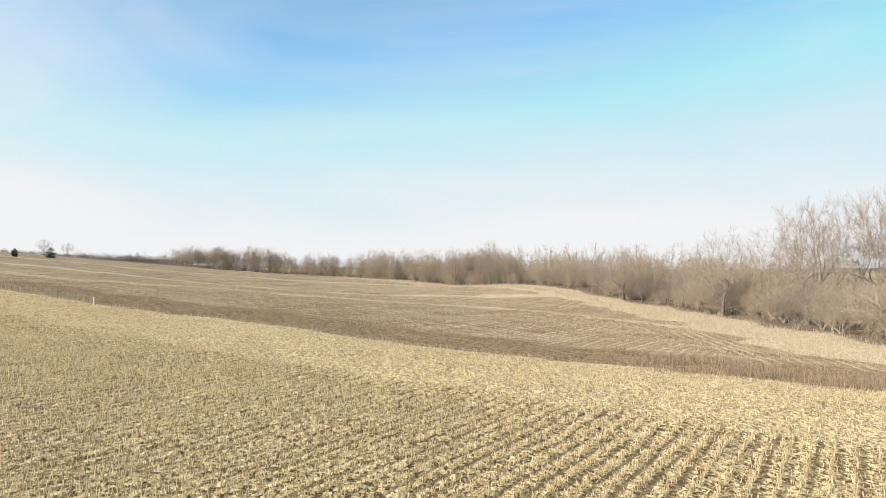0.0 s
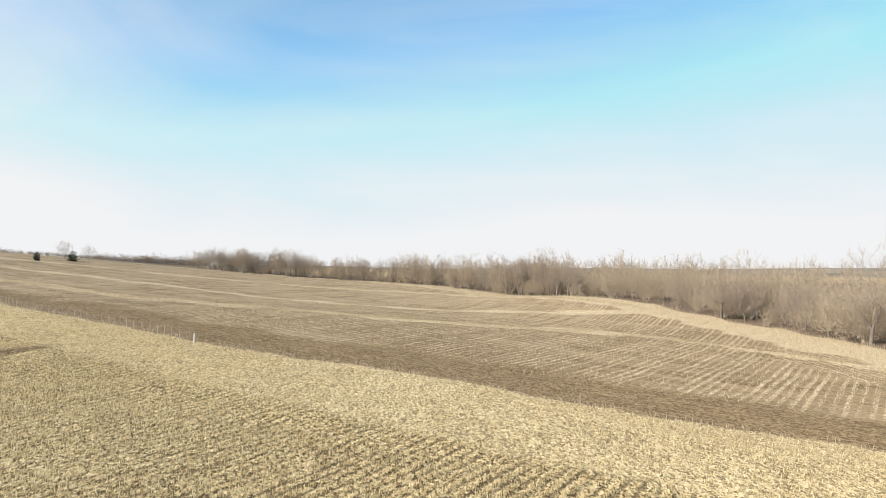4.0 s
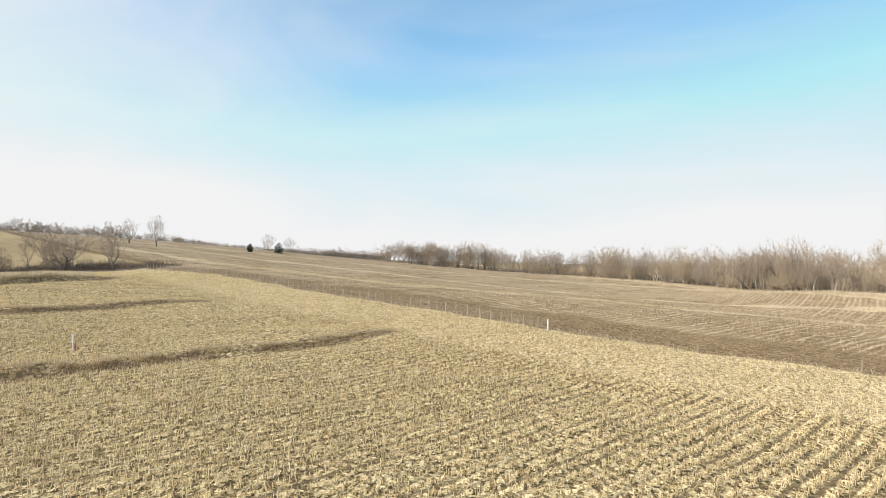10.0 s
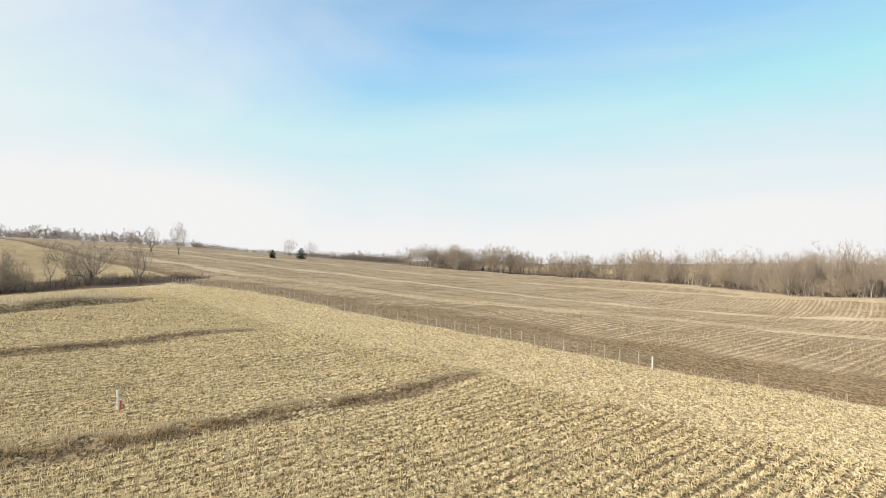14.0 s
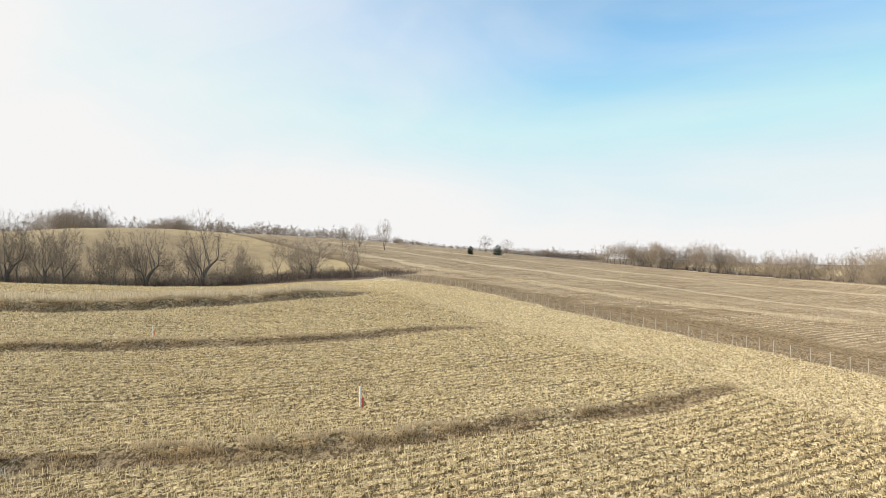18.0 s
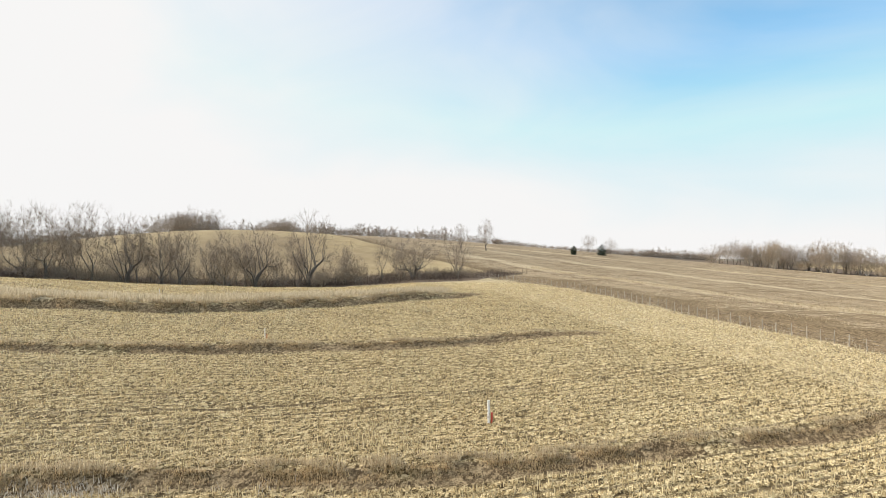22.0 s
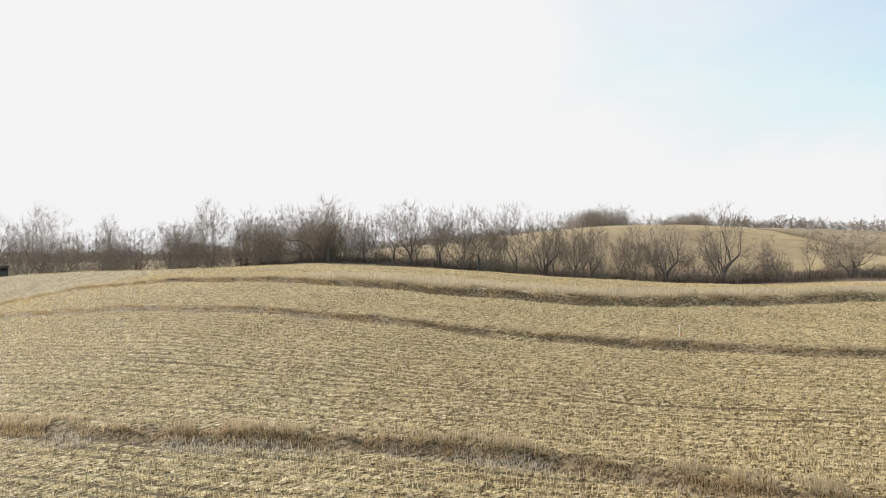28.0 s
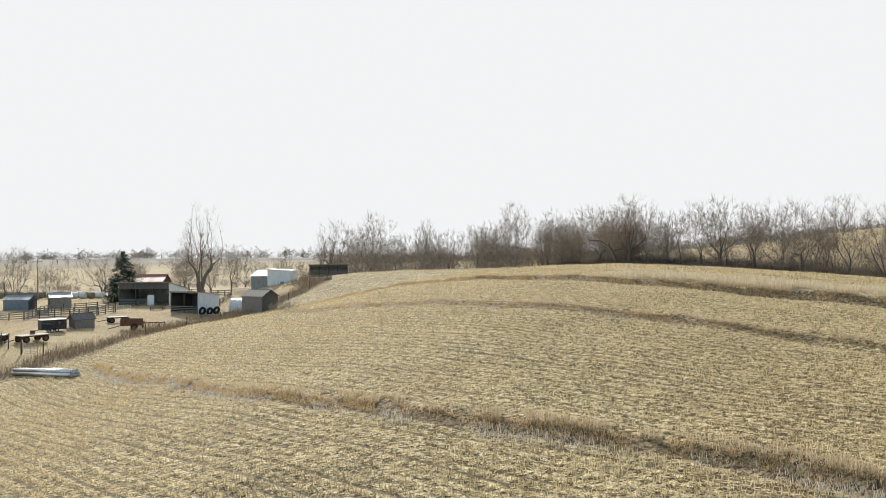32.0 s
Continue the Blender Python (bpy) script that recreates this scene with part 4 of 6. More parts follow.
rs = np.random.default_rng(21)
spots = []
while len(spots) < 760:
    x, y = rs.uniform(-140, 160), rs.uniform(40, 470)
    w = float(wood_side(np.array([x]), np.array([y]))[0])
    if 5 < w < 110 and rs.random() < math.exp(-w / 55):
        spots.append((x, y))
far_woods("creek_woods", spots, 3, "bare leafless woods along the creek", BRUSH, 6.0, 12.5)
spots = []
while len(spots) < 420:
    x, y = rs.uniform(-60, 75), rs.uniform(45, 330)
    w = float(wood_side(np.array([x]), np.array([y]))[0])
    if -1.5 < w < 22 and rs.random() < (1.0 if y < 150 else 0.4):
        spots.append((x, y))
far_woods("creek_brush", spots, 14, "tangled tan brush filling the edge of the creek woods", BRUSH, 3.2, 6.4, twig=0.016, points=36, twigs=7, base=0.15)
# woods along the skyline, past the crest: bearing to the left of north, distance, height
bearing = np.linspace(15.5, 100, 420)
spots, heights = [], []
for b in bearing:
    h = float(np.interp(b, [16, 19, 22, 24, 28, 31, 34, 38, 44, 60, 100], [5.4, 5.2, 4.6, 2.8, 1.8, 3.0, 4.6, 6.0, 7.4, 7.4, 7.4]))
    for _ in range(2 if b > 32 else 5):
        a = radians(b + rs.uniform(-0.25, 0.25))
        d = float(np.interp(b, [16, 20, 24.4, 28.7, 33, 39.8, 43.6, 60, 100], [445, 424, 384, 350, 360, 384, 395, 400, 400])) + (rs.uniform(4, 24) if b > 30 else rs.uniform(-6, 12))
        spots.append((-45 - math.sin(a) * d, 30 + math.cos(a) * d))
        heights.append(h)
far_woods("ridge_woods", spots, 4, "low bare woods along the crest of the ridge", TWIGS, points=22, twigs=6, twig=0.06, base=0.5, tall=heights, broad=1.3)
spots = []
for _ in range(230):
    x = rs.uniform(-250, -146)
    spots.append((x, float(np.interp(x, HEDGE_X, HEDGE_Y)) + rs.uniform(0, 10)))
far_woods("hedge_brush", spots, 16, "thin tan brush between the hedgerow trees", BRUSH, 2.2, 5.2, twig=0.011, points=44, twigs=6, base=0.2)
spots = [(rs.uniform(-330, -268), rs.uniform(-12, 78)) for _ in range(120)]
far_woods("draw_woods", spots, 8, "bare woods in the draw behind the hedgerow", TWIGS, 5.0, 9.5, points=40, twigs=5)
spots = []
for k in range(1300):
    a = radians(rs.uniform(-52, 150))
    d = (700, 950, 1300, 1800)[k % 4] * (1 + 0.12 * math.sin(5 * a + k % 4) + rs.uniform(-0.02, 0.02))
    if math.sin(9 * a + 2.1 * (k % 4)) > -0.55:
        spots.append((-60 - math.sin(a) * d, 60 + math.cos(a) * d))
yard_spots = [(-300 + rs.normal(0, 20), -45 + rs.normal(0, 28)) for _ in range(44)] + [(-330 - 60 * u + rs.normal(0, 5), -170 + 110 * u + rs.normal(0, 5)) for u in rs.random(10)]
yard_spots += [(-470 + 90 * u + rs.normal(0, 6), -250 + 260 * u + rs.normal(0, 6)) for u in rs.random(40)]
far_woods("pasture_woods", yard_spots, 7, "bare woods in the pastures behind the farmyard", TWIGS, 4.0, 8.0, points=40, twigs=5, twig=0.03)
far_woods("distant_woods", spots, 6, "distant bare woods on the rolling horizon", TWIGS, 4.0, 6.5, twig=0.09, points=12, twigs=3, base=0.3)
spots = [(-60 - math.sin(a) * d, 60 + math.cos(a) * d) for a, d in ((radians(70 + 85 * u), 880 + 90 * math.sin(9 * u) + rs.uniform(-25, 25)) for u in rs.random(520))]
far_woods("horizon_woods", spots, 15, "dark band of bare woods along the far hills", TWIGS, 7.0, 12.0, twig=0.13, points=12, twigs=3, base=0.2, broad=1.5)


# ---- rank grass ----
def grass(name, x, y, low, high, material, label, seed, lean=0.35, wide=0.03):
    rng = np.random.default_rng(seed)
    n = len(x)
    v, f = ribbons(x, y, land(x, y) - 0.02, rng.uniform(low, high, n), rng.uniform(0.6, 1.4, n) * wide, np.abs(rng.normal(0, lean, n)), rng)
    return stuff(name, v, f, material, label, "grass")


rg = np.random.default_rng(8)


def scatter(n, x0, x1, y0, y1, mask):
    x, y = rg.uniform(x0, x1, n), rg.uniform(y0, y1, n)
    k = mask(x, y)
    return x[k], y[k]


def on_bank(terrace, n, lo, hi):
    """Spots along one terrace bank, thinning out into clumps."""
    v0, s0, s1, h, bend = terrace
    s, d = rg.uniform(s0 + 4, s1 - 2, n), rg.uniform(lo, hi, n)
    v = v0 + bow(terrace, s) + d
    for _ in range(3):
        x, y = field_spots(v, s)
        v = v0 + bow(terrace, s) + d - 0.5 * wave(x, y, 23, 1)
    x, y = field_spots(v, s)
    k = (edge_side(x, y) < -2) & (hedge_side(x, y) < -2) & (yard_side(x, y) < 0)
    k &= wave(x, y, 3.5, 3) + 0.8 * wave(x, y, 11, 5) + rg.normal(0, 0.45, n) > -0.45
    return x[k], y[k]


for terrace, count, low, high in zip(TERRACES, (52000, 40000, 40000), (0.06, 0.05, 0.1), (0.29, 0.21, 0.34)):
    x, y = on_bank(terrace, count, -2.2, -1.5)
    k = wave(x, y, 4.2, 9) + 0.5 * wave(x, y, 1.7, 2) > -0.5
    low_end = 0.3 + 0.7 * smooth(terrace[2] - 2, terrace[2] - 30, rows_of(x[k], y[k])[1])
    grass("terrace_grass", x[k], y[k], low * low_end, high * low_end, GRASS_BROWN, "rank brown winter grass on a terrace bank", int(terrace[0]), 0.85, 0.022)
    x, y = on_bank(terrace, count, -1.6, -0.6)
    tuft = wave(x, y, 2.3, 4) + 0.6 * wave(x, y, 5.5, 1)
    k = tuft > -0.2
    low_end = 0.3 + 0.7 * smooth(terrace[2] - 2, terrace[2] - 30, rows_of(x[k], y[k])[1])
    grass("bank_top_grass", x[k], y[k], low * 1.3 * low_end, high * 1.15 * low_end, GRASS_PALE, "pale matted winter grass along the top of a bank", int(terrace[0]) + 1, 0.75, 0.024)
x, y = on_bank(TERRACES[2], 120000, -0.9, 5.5)
k = (rows_of(x, y)[1] > -34) & (rows_of(x, y)[1] < 27)
grass("draw_grass", x[k], y[k], 0.25, 0.7, GRASS_TAN, "tall tan grass on top of the upper bank", 2, 1.0, 0.045)
for terrace, count, last_s in ((TERRACES[0], 26000, 2), (TERRACES[1], 14000, -22)):
    x, y = on_bank(terrace, count, -3.3, -1.9)
    k = (rows_of(x, y)[1] < last_s) & (wave(x, y, 6, 7) + 0.6 * wave(x, y, 15, 2) + rg.normal(0, 0.35, len(x)) > 0.0)
    grass("bank_foot_litter", x[k], y[k], 0.12, 0.4, GRASS_GREY, "pale grey flattened weeds along the foot of the bank", 11, 1.15, 0.024)
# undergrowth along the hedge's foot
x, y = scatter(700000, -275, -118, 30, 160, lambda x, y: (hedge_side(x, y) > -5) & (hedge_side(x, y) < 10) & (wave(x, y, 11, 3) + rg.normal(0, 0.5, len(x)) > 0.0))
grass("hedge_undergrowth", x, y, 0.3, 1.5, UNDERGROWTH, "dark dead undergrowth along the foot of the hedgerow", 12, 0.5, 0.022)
x = np.concatenate([rg.uniform(-125, 30, 26000), rg.uniform(-110, 34, 22000)])
y = np.concatenate([strip_a(x[:26000]) + rg.normal(0, 1.3, 26000), strip_b(x[26000:]) + rg.normal(0, 2.0, 22000)])
k = (wave(x, y, 12, 4) + rg.normal(0, 0.4, len(x)) > -0.4) & (wood_side(x, y) < -4) & (edge_side(x, y) > 8)
grass("strip_grass", x[k], y[k], 0.06, 0.24, GRASS_PALE, "dry tan grass on the contour strips of the brown field", 13, 0.8, 0.05)
x, y = scatter(330000, -60, 60, 20, 340, lambda x, y: (wood_side(x, y) > -12) & (wood_side(x, y) < 0.5) & (edge_side(x, y) > -5))
grass("wood_edge_grass", x, y, 0.2, 0.6, GRASS_TAN, "tall tan grass along the edge of the woods", 3, 0.75, 0.035)
x, y = scatter(200000, -125, 60, 5, 145, lambda x, y: np.abs(edge_side(x, y) + 0.3 + 0.6 * wave(x, y, 8, 5)) < 0.9)
grass("fence_line_grass", x, y, 0.12, 0.4, GRASS_TAN, "dry grass along the fence line", 4, 0.5, 0.035)
x, y = scatter(140000, 13, 45, 25, 75, lambda x, y: (edge_side(x, y) > -1) & (edge_side(x, y) < 8) & (wood_side(x, y) < -6) & (wave(x, y, 9, 4) + rg.normal(0, 0.3, len(x)) > -0.15))
grass("corner_weeds", x, y, 0.15, 0.6, WEEDS, "brown dead weeds in the field corner", 5, 0.45, 0.024)
x, y = scatter(260000, -215, -60, -45, 20, lambda x, y: np.abs(yard_side(x, y) - 1.0 + 1.4 * wave(x, y, 12, 6)) < 2.4)
grass("yard_fence_weeds", x, y, 0.3, 1.35, WEEDS, "tall dead weeds along the yard fence", 6, 0.4, 0.03)
x, y = scatter(200000, -215, -128, -62, 4, lambda x, y: (yard_side(x, y) > 2) & (wave(x, y, 13, 3) + 0.6 * wave(x, y, 5, 8) + rg.normal(0, 0.4, len(x)) > 0.0))
grass("yard_grass", x, y, 0.06, 0.26, GRASS_PALE, "short dry grass of the farmyard", 14, 0.7, 0.05)
# broken stalks left in the brown field's rows
first = round(float(np.interp(60.0, BEND_Y, BEND_X)))
ur, y = np.meshgrid(np.arange(-150.0, 60.0, 1.0) - first, np.arange(52, 235, 0.17))
ur, y = ur.ravel() + rg.normal(0, 0.11, ur.size), y.ravel() + rg.uniform(-0.1, 0.1, ur.size)
x = ur + np.interp(y, BEND_Y, BEND_X)
k = (x < 22.5) | (y > 106)
x, y = x[k], y[k]
hu, hy = np.meshgrid(np.arange(8.0, 34.0, 1.0), np.arange(50, 106, 0.17))
hy = hy.ravel() + rg.uniform(-0.1, 0.1, hy.size)
hx = hu.ravel() + rg.normal(0, 0.11, hu.size) + 0.09 * hy
x, y = np.concatenate([x, hx[hx > 22.5]]), np.concatenate([y, hy[hx > 22.5]])
k = (edge_side(x, y) > 10 + 3 * wave(x, y, 20, 3)) & (wood_side(x, y) < -12) & (wave(x, y, 29, 4) + 0.5 * wave(x, y, 13, 7) + 0.006 * x > -0.5) & (rg.random(len(x)) < np.where(y < 120, 0.85, np.where(y < 160, 0.5, 0.25))) & (y - 0.9 * x < 215)
grass("broken_stalks", x[k], y[k], 0.14, 0.38, OLD_STALK, "rows of broken corn stalks in the brown field", 7, 0.6, 0.045)


# weed clumps at the terrace's end
for k, (x, y) in enumerate(((-150.5, 7.5), (-147.5, 9.0), (-144.0, 10.5), (-140.5, 12.0))):
    plant("brush_grey", x, y, 1.3 + 0.2 * (k % 2), 70 * k, "weed clumps", 1.6, "dead weed clump at the end of a terrace")


# ---- field fence and tile risers ----
WEATHERED = plain("weathered_fence_wood", (0.30, 0.26, 0.21), (0.48, 0.43, 0.36), 4.0, 0.9, stretch=(4, 4, 0.7), bump=0.4)
STEEL = plain("galvanised_wire", (0.35, 0.35, 0.34), (0.5, 0.5, 0.49), 8.0, 0.5, 0.8)
WHITE_PAINT = plain("white_paint", (0.68, 0.67, 0.64), (0.82, 0.81, 0.79), 1.5, 0.55, bump=0.05)
RED_PAINT = plain("red_plastic", (0.50, 0.07, 0.05), (0.62, 0.11, 0.08), 3.0, 0.5, bump=0.05)


def build_field_fence():
    ob = thing("fence", -40.5, 82.2, 0, "long wire fence on weathered wooden posts between the fields", "fence")
    o = ob.matrix_world.translation
    spots, d = [], 0.0
    px, py = -40.5, 82.2
    while px > -119 and len(spots) < 80:
        spots.append((px, py))
        qx = px - 0.5
        qy = float(np.interp(qx, EDGE_X, EDGE_Y))
        gap = 1.86 + 0.25 * math.sin(7.3 * len(spots))
        k = gap / math.hypot(qx - px, qy - py)
        px, py = px + (qx - px) * k, float(np.interp(px + (qx - px) * k, EDGE_X, EDGE_Y)) - 0.25
    meshes = []
    for k, (h, r) in enumerate(((0.98, 0.045), (1.06, 0.035), (0.9, 0.04))):
        bm = new_rod((0, 0, -0.2), (0.015 * (k - 1), 0.02, h), r, sides=7, r2=r * 0.9)
        me = bpy.data.meshes.new("post")
        bm.to_mesh(me)
        bm.free()
        me.materials.append(WEATHERED)
        meshes.append(me)
    tops = []
    for i, (x, y) in enumerate(spots):
        z = float(land(x, y))
        me = meshes[i % 3]
        p = new("post", me)
        p.parent = ob
        p.location = (x - o.x, y - o.y, z - o.z)
        p.rotation_euler = (0.05 * math.sin(3.1 * i), 0.05 * math.cos(5.7 * i), i)
        if i == 0:
            p.scale = (1.4, 1.4, 0.95)
            p.data = me.copy()
            p.data.materials[0] = WHITE_PAINT
            tagged(p, "white-painted end post")
        tops.append((x - o.x, y - o.y, z - o.z))
    for h in (0.3, 0.55, 0.8):
        bm = bmesh.new()
        for a, b in zip(tops, tops[1:]):
            rod(bm, (a[0], a[1], a[2] + h), (b[0], b[1], b[2] + h), 0.0018, sides=3)
        part("wire", bm, STEEL, ob)
    return ob


build_field_fence()
for k, (x, y, h) in enumerate([(-20.2, 72.6, 0.7), (-6.5, 62.6, 0.6), (-15.0, 69.4, 0.45), (-29.5, 76.6, 0.55), (-34, 79.0, 0.8)]):
    ob = thing("fence_post", x, y, 40 * k, "short weathered wooden post standing at the field edge", "post", "old edge posts")
    part("post", new_rod((0, 0, -0.2), (0.02, 0.01, h), 0.035, sides=7, r2=0.03), WEATHERED, ob)


def build_riser(x, y, h, r, label):
    """A terrace inlet: white standpipe with slots and a red guard beside its foot."""
    ob = thing("standpipe", x, y, 20, label, "standpipe", "terrace inlets")
    p = part("pipe", new_rod((0, 0, -0.2), (0, 0, h), r, sides=14), WHITE_PAINT, ob)
    part("cap", new_rod((0, 0, h), (0, 0, h + 0.04), r * 1.12, sides=14), WHITE_PAINT, p)
    for k in range(8):
        a = k * 0.785
        part("slot", new_box(r * math.cos(a) - 0.008, r * math.cos(a) + 0.008, r * math.sin(a) - 0.008, r * math.sin(a) + 0.008, 0.25 + 0.15 * (k % 3), 0.33 + 0.15 * (k % 3)), TWIGS, p)
    g = part("guard", new_rod((0.13, 0.03, -0.1), (0.15, 0.03, h * 0.45), r * 0.8, sides=12), RED_PAINT, ob, "short red guard tube")
    part("rim", new_rod((0.15, 0.03, h * 0.45), (0.15, 0.03, h * 0.45 + 0.03), r * 0.95, sides=12), RED_PAINT, g)
    return ob


build_riser(-69.7, 63.0, 1.05, 0.06, "white standpipe with a red guard standing in corn stubble")
build_riser(-92.2, 68.3, 0.75, 0.035, "white standpipe standing in the upper stubble field")
build_riser(-115.0, 74.4, 0.75, 0.035, "white standpipe above the top terrace")


# ---- the farmyard ----
def ribbed(name, c1, c2, period=0.23, rough=0.5, metal=0.0, axis_index=0):
    """Painted or bare ribbed sheet metal with streaks of wear."""
    n = Nodes(name)
    v = n.coord("Object")
    split = n.node("SeparateXYZ", Vector=v)
    rib = n.math("SINE", n.math("MULTIPLY", n.math("ADD", split.outputs[0], split.outputs[1]), 2 * math.pi / period))
    m = n.node("Mapping", Vector=v, Scale=(2.5, 2.5, 0.35))
    stain = n.noise(m.outputs[0], 1.6, 4.0, 0.65)
    col = n.ramp(stain, (0.35, c1), (0.65, c2))
    n.bump(rib, 0.35, 0.02)
    return n.done(col, rough, metal, 0.4)


WHITE_SHEET = ribbed("white_ribbed_sheet", (0.62, 0.63, 0.63), (0.80, 0.81, 0.81))
GREY_SHEET = ribbed("grey_ribbed_sheet", (0.20, 0.21, 0.22), (0.32, 0.33, 0.33), metal=0.2)
ROOF_SHEET = ribbed("galvanised_roof_sheet", (0.38, 0.39, 0.40), (0.56, 0.57, 0.57), rough=0.42, metal=0.6)
RED_SHEET = ribbed("dull_red_sheet", (0.16, 0.045, 0.04), (0.24, 0.07, 0.06))
BLUE_SHEET = ribbed("blue_grey_sheet", (0.13, 0.17, 0.21), (0.20, 0.24, 0.28), metal=0.2)
DARK_SHEET = ribbed("dark_weathered_sheet", (0.06, 0.06, 0.065), (0.12, 0.115, 0.11), metal=0.2)
BOARDS = plain("grey_weathered_boards", (0.16, 0.145, 0.125), (0.30, 0.275, 0.245), 2.5, 0.9, stretch=(5, 5, 0.6), bump=0.4)
DARK_BOARDS = plain("dark_old_boards", (0.055, 0.048, 0.042), (0.12, 0.105, 0.09), 2.5, 0.9, stretch=(5, 5, 0.6), bump=0.4)
RUST = plain("rusty_iron", (0.10, 0.05, 0.03), (0.24, 0.12, 0.07), 4.0, 0.9, 0.2, bump=0.4)
RUBBER = plain("black_rubber", (0.015, 0.015, 0.016), (0.035, 0.034, 0.033), 6.0, 0.85, bump=0.3)
DARK_PAINT = plain("dark_blue_paint", (0.025, 0.03, 0.045), (0.05, 0.055, 0.07), 2.0, 0.45, 0.3)
PALE_BOARDS = plain("sun_bleached_boards", (0.42, 0.38, 0.31), (0.62, 0.57, 0.48), 3.0, 0.85, stretch=(0.6, 5, 5), bump=0.3)
HAY = plain("weathered_hay", (0.13, 0.105, 0.07), (0.30, 0.245, 0.16), 3.0, 0.95, bump=0.7)
WRAP = plain("pale_net_wrap", (0.50, 0.50, 0.49), (0.70, 0.70, 0.69), 2.0, 0.6, bump=0.3)
PIPE_METAL = plain("aluminium_pipe", (0.52, 0.53, 0.54), (0.70, 0.71, 0.72), 1.2, 0.32, 0.9, stretch=(0.3, 3, 3), bump=0.1)


def slab(bm, pts, thick):
    """A sheet over four corners, with thickness upward."""
    lo = [bm.verts.new(p) for p in pts]
    hi = [bm.verts.new((p[0], p[1], p[2] + thick)) for p in pts]
    bm.faces.new(lo[::-1])
    bm.faces.new(hi)
    for i in range(4):
        j = (i + 1) % 4
        bm.faces.new((lo[i], lo[j], hi[j], hi[i]))
    return bm


def wall(bm, a, b, top_a, top_b, bottom, thick):
    """An upright wall from a to b with a sloping top."""
    a, b = Vector(a), Vector(b)
    n = Vector((-(b - a).y, (b - a).x)).normalized() * thick
    rows = []
    for p in (a, b, b + n, a + n):
        rows.append((p.x, p.y))
    tops = (top_a, top_b, top_b, top_a)
    lo = [bm.verts.new((x, y, bottom)) for x, y in rows]
    hi = [bm.verts.new((x, y, t)) for (x, y), t in zip(rows, tops)]
    bm.faces.new(lo[::-1])
    bm.faces.new(hi)
    for i in range(4):
        j = (i + 1) % 4
        bm.faces.new((lo[i], lo[j], hi[j], hi[i]))
    bmesh.ops.recalc_face_normals(bm, faces=bm.faces)
    return bm


def one_wall(*a):
    return wall(bmesh.new(), *a)


def one_slab(*a):
    bm = slab(bmesh.new(), *a)
    bmesh.ops.recalc_face_normals(bm, faces=bm.faces)
    return bm


def open_shed(x, y, turn, length, depth, front, back, label, end_mat, side_mat, roof_mat, bays=2, fascia=0.0, name="open_shed", rails=4):
    """A lean-to shed, open along its front (local -y), its near corner at x, y and its body along -x."""
    ob = thing(name, x, y, turn, label, "shed")
    part("back_wall", one_wall((-length, depth), (0, depth), back, back, -0.4, 0.08), side_mat, ob)
    part("end_wall", one_wall((0.0, 0.0), (0, depth), front, back, -0.4, 0.08), end_mat, ob, "white sheet end wall" if end_mat is WHITE_SHEET else "")
    part("end_wall", one_wall((-length + 0.08, 0), (-length + 0.08, depth), front, back, -0.4, 0.08), side_mat, ob)
    r = part("roof", one_slab([(-length - 0.3, -0.45, front + 0.02), (0.3, -0.45, front + 0.02), (0.3, depth + 0.3, back - 0.02), (-length - 0.3, depth + 0.3, back - 0.02)], 0.07), roof_mat, ob)
    part("fascia", new_box(-length - 0.3, 0.3, -0.50, -0.455, front - 0.14, front + 0.11), BOARDS, r)
    if fascia:
        # darker sheet than the walls: the front's shade is put into its colour
        part("front_panel", new_box(-length + 0.05, -0.1, -0.06, 0.0, front - fascia, front - 0.01), DARK_SHEET, ob, "grey sheet panel over the bays, darkened for shade")
    for k in range(bays + 1):
        px = -length + 0.16 + (length - 0.34) * k / bays
        part("post", new_box(px - 0.08, px + 0.08, 0.01, 0.17, -0.4, front - 0.05), DARK_BOARDS, ob)
    for k in range(bays):
        xa, xb = -length + 0.2 + (length - 0.36) * k / bays, -length + 0.1 + (length - 0.36) * (k + 1) / bays
        if k == bays - 1 and rails > 4:
            continue
        for i in range(4):
            part("rail", new_box(xa, xb, -0.05, 0.0, 0.3 + 0.32 * i, 0.42 + 0.32 * i), BOARDS, ob)
    return ob


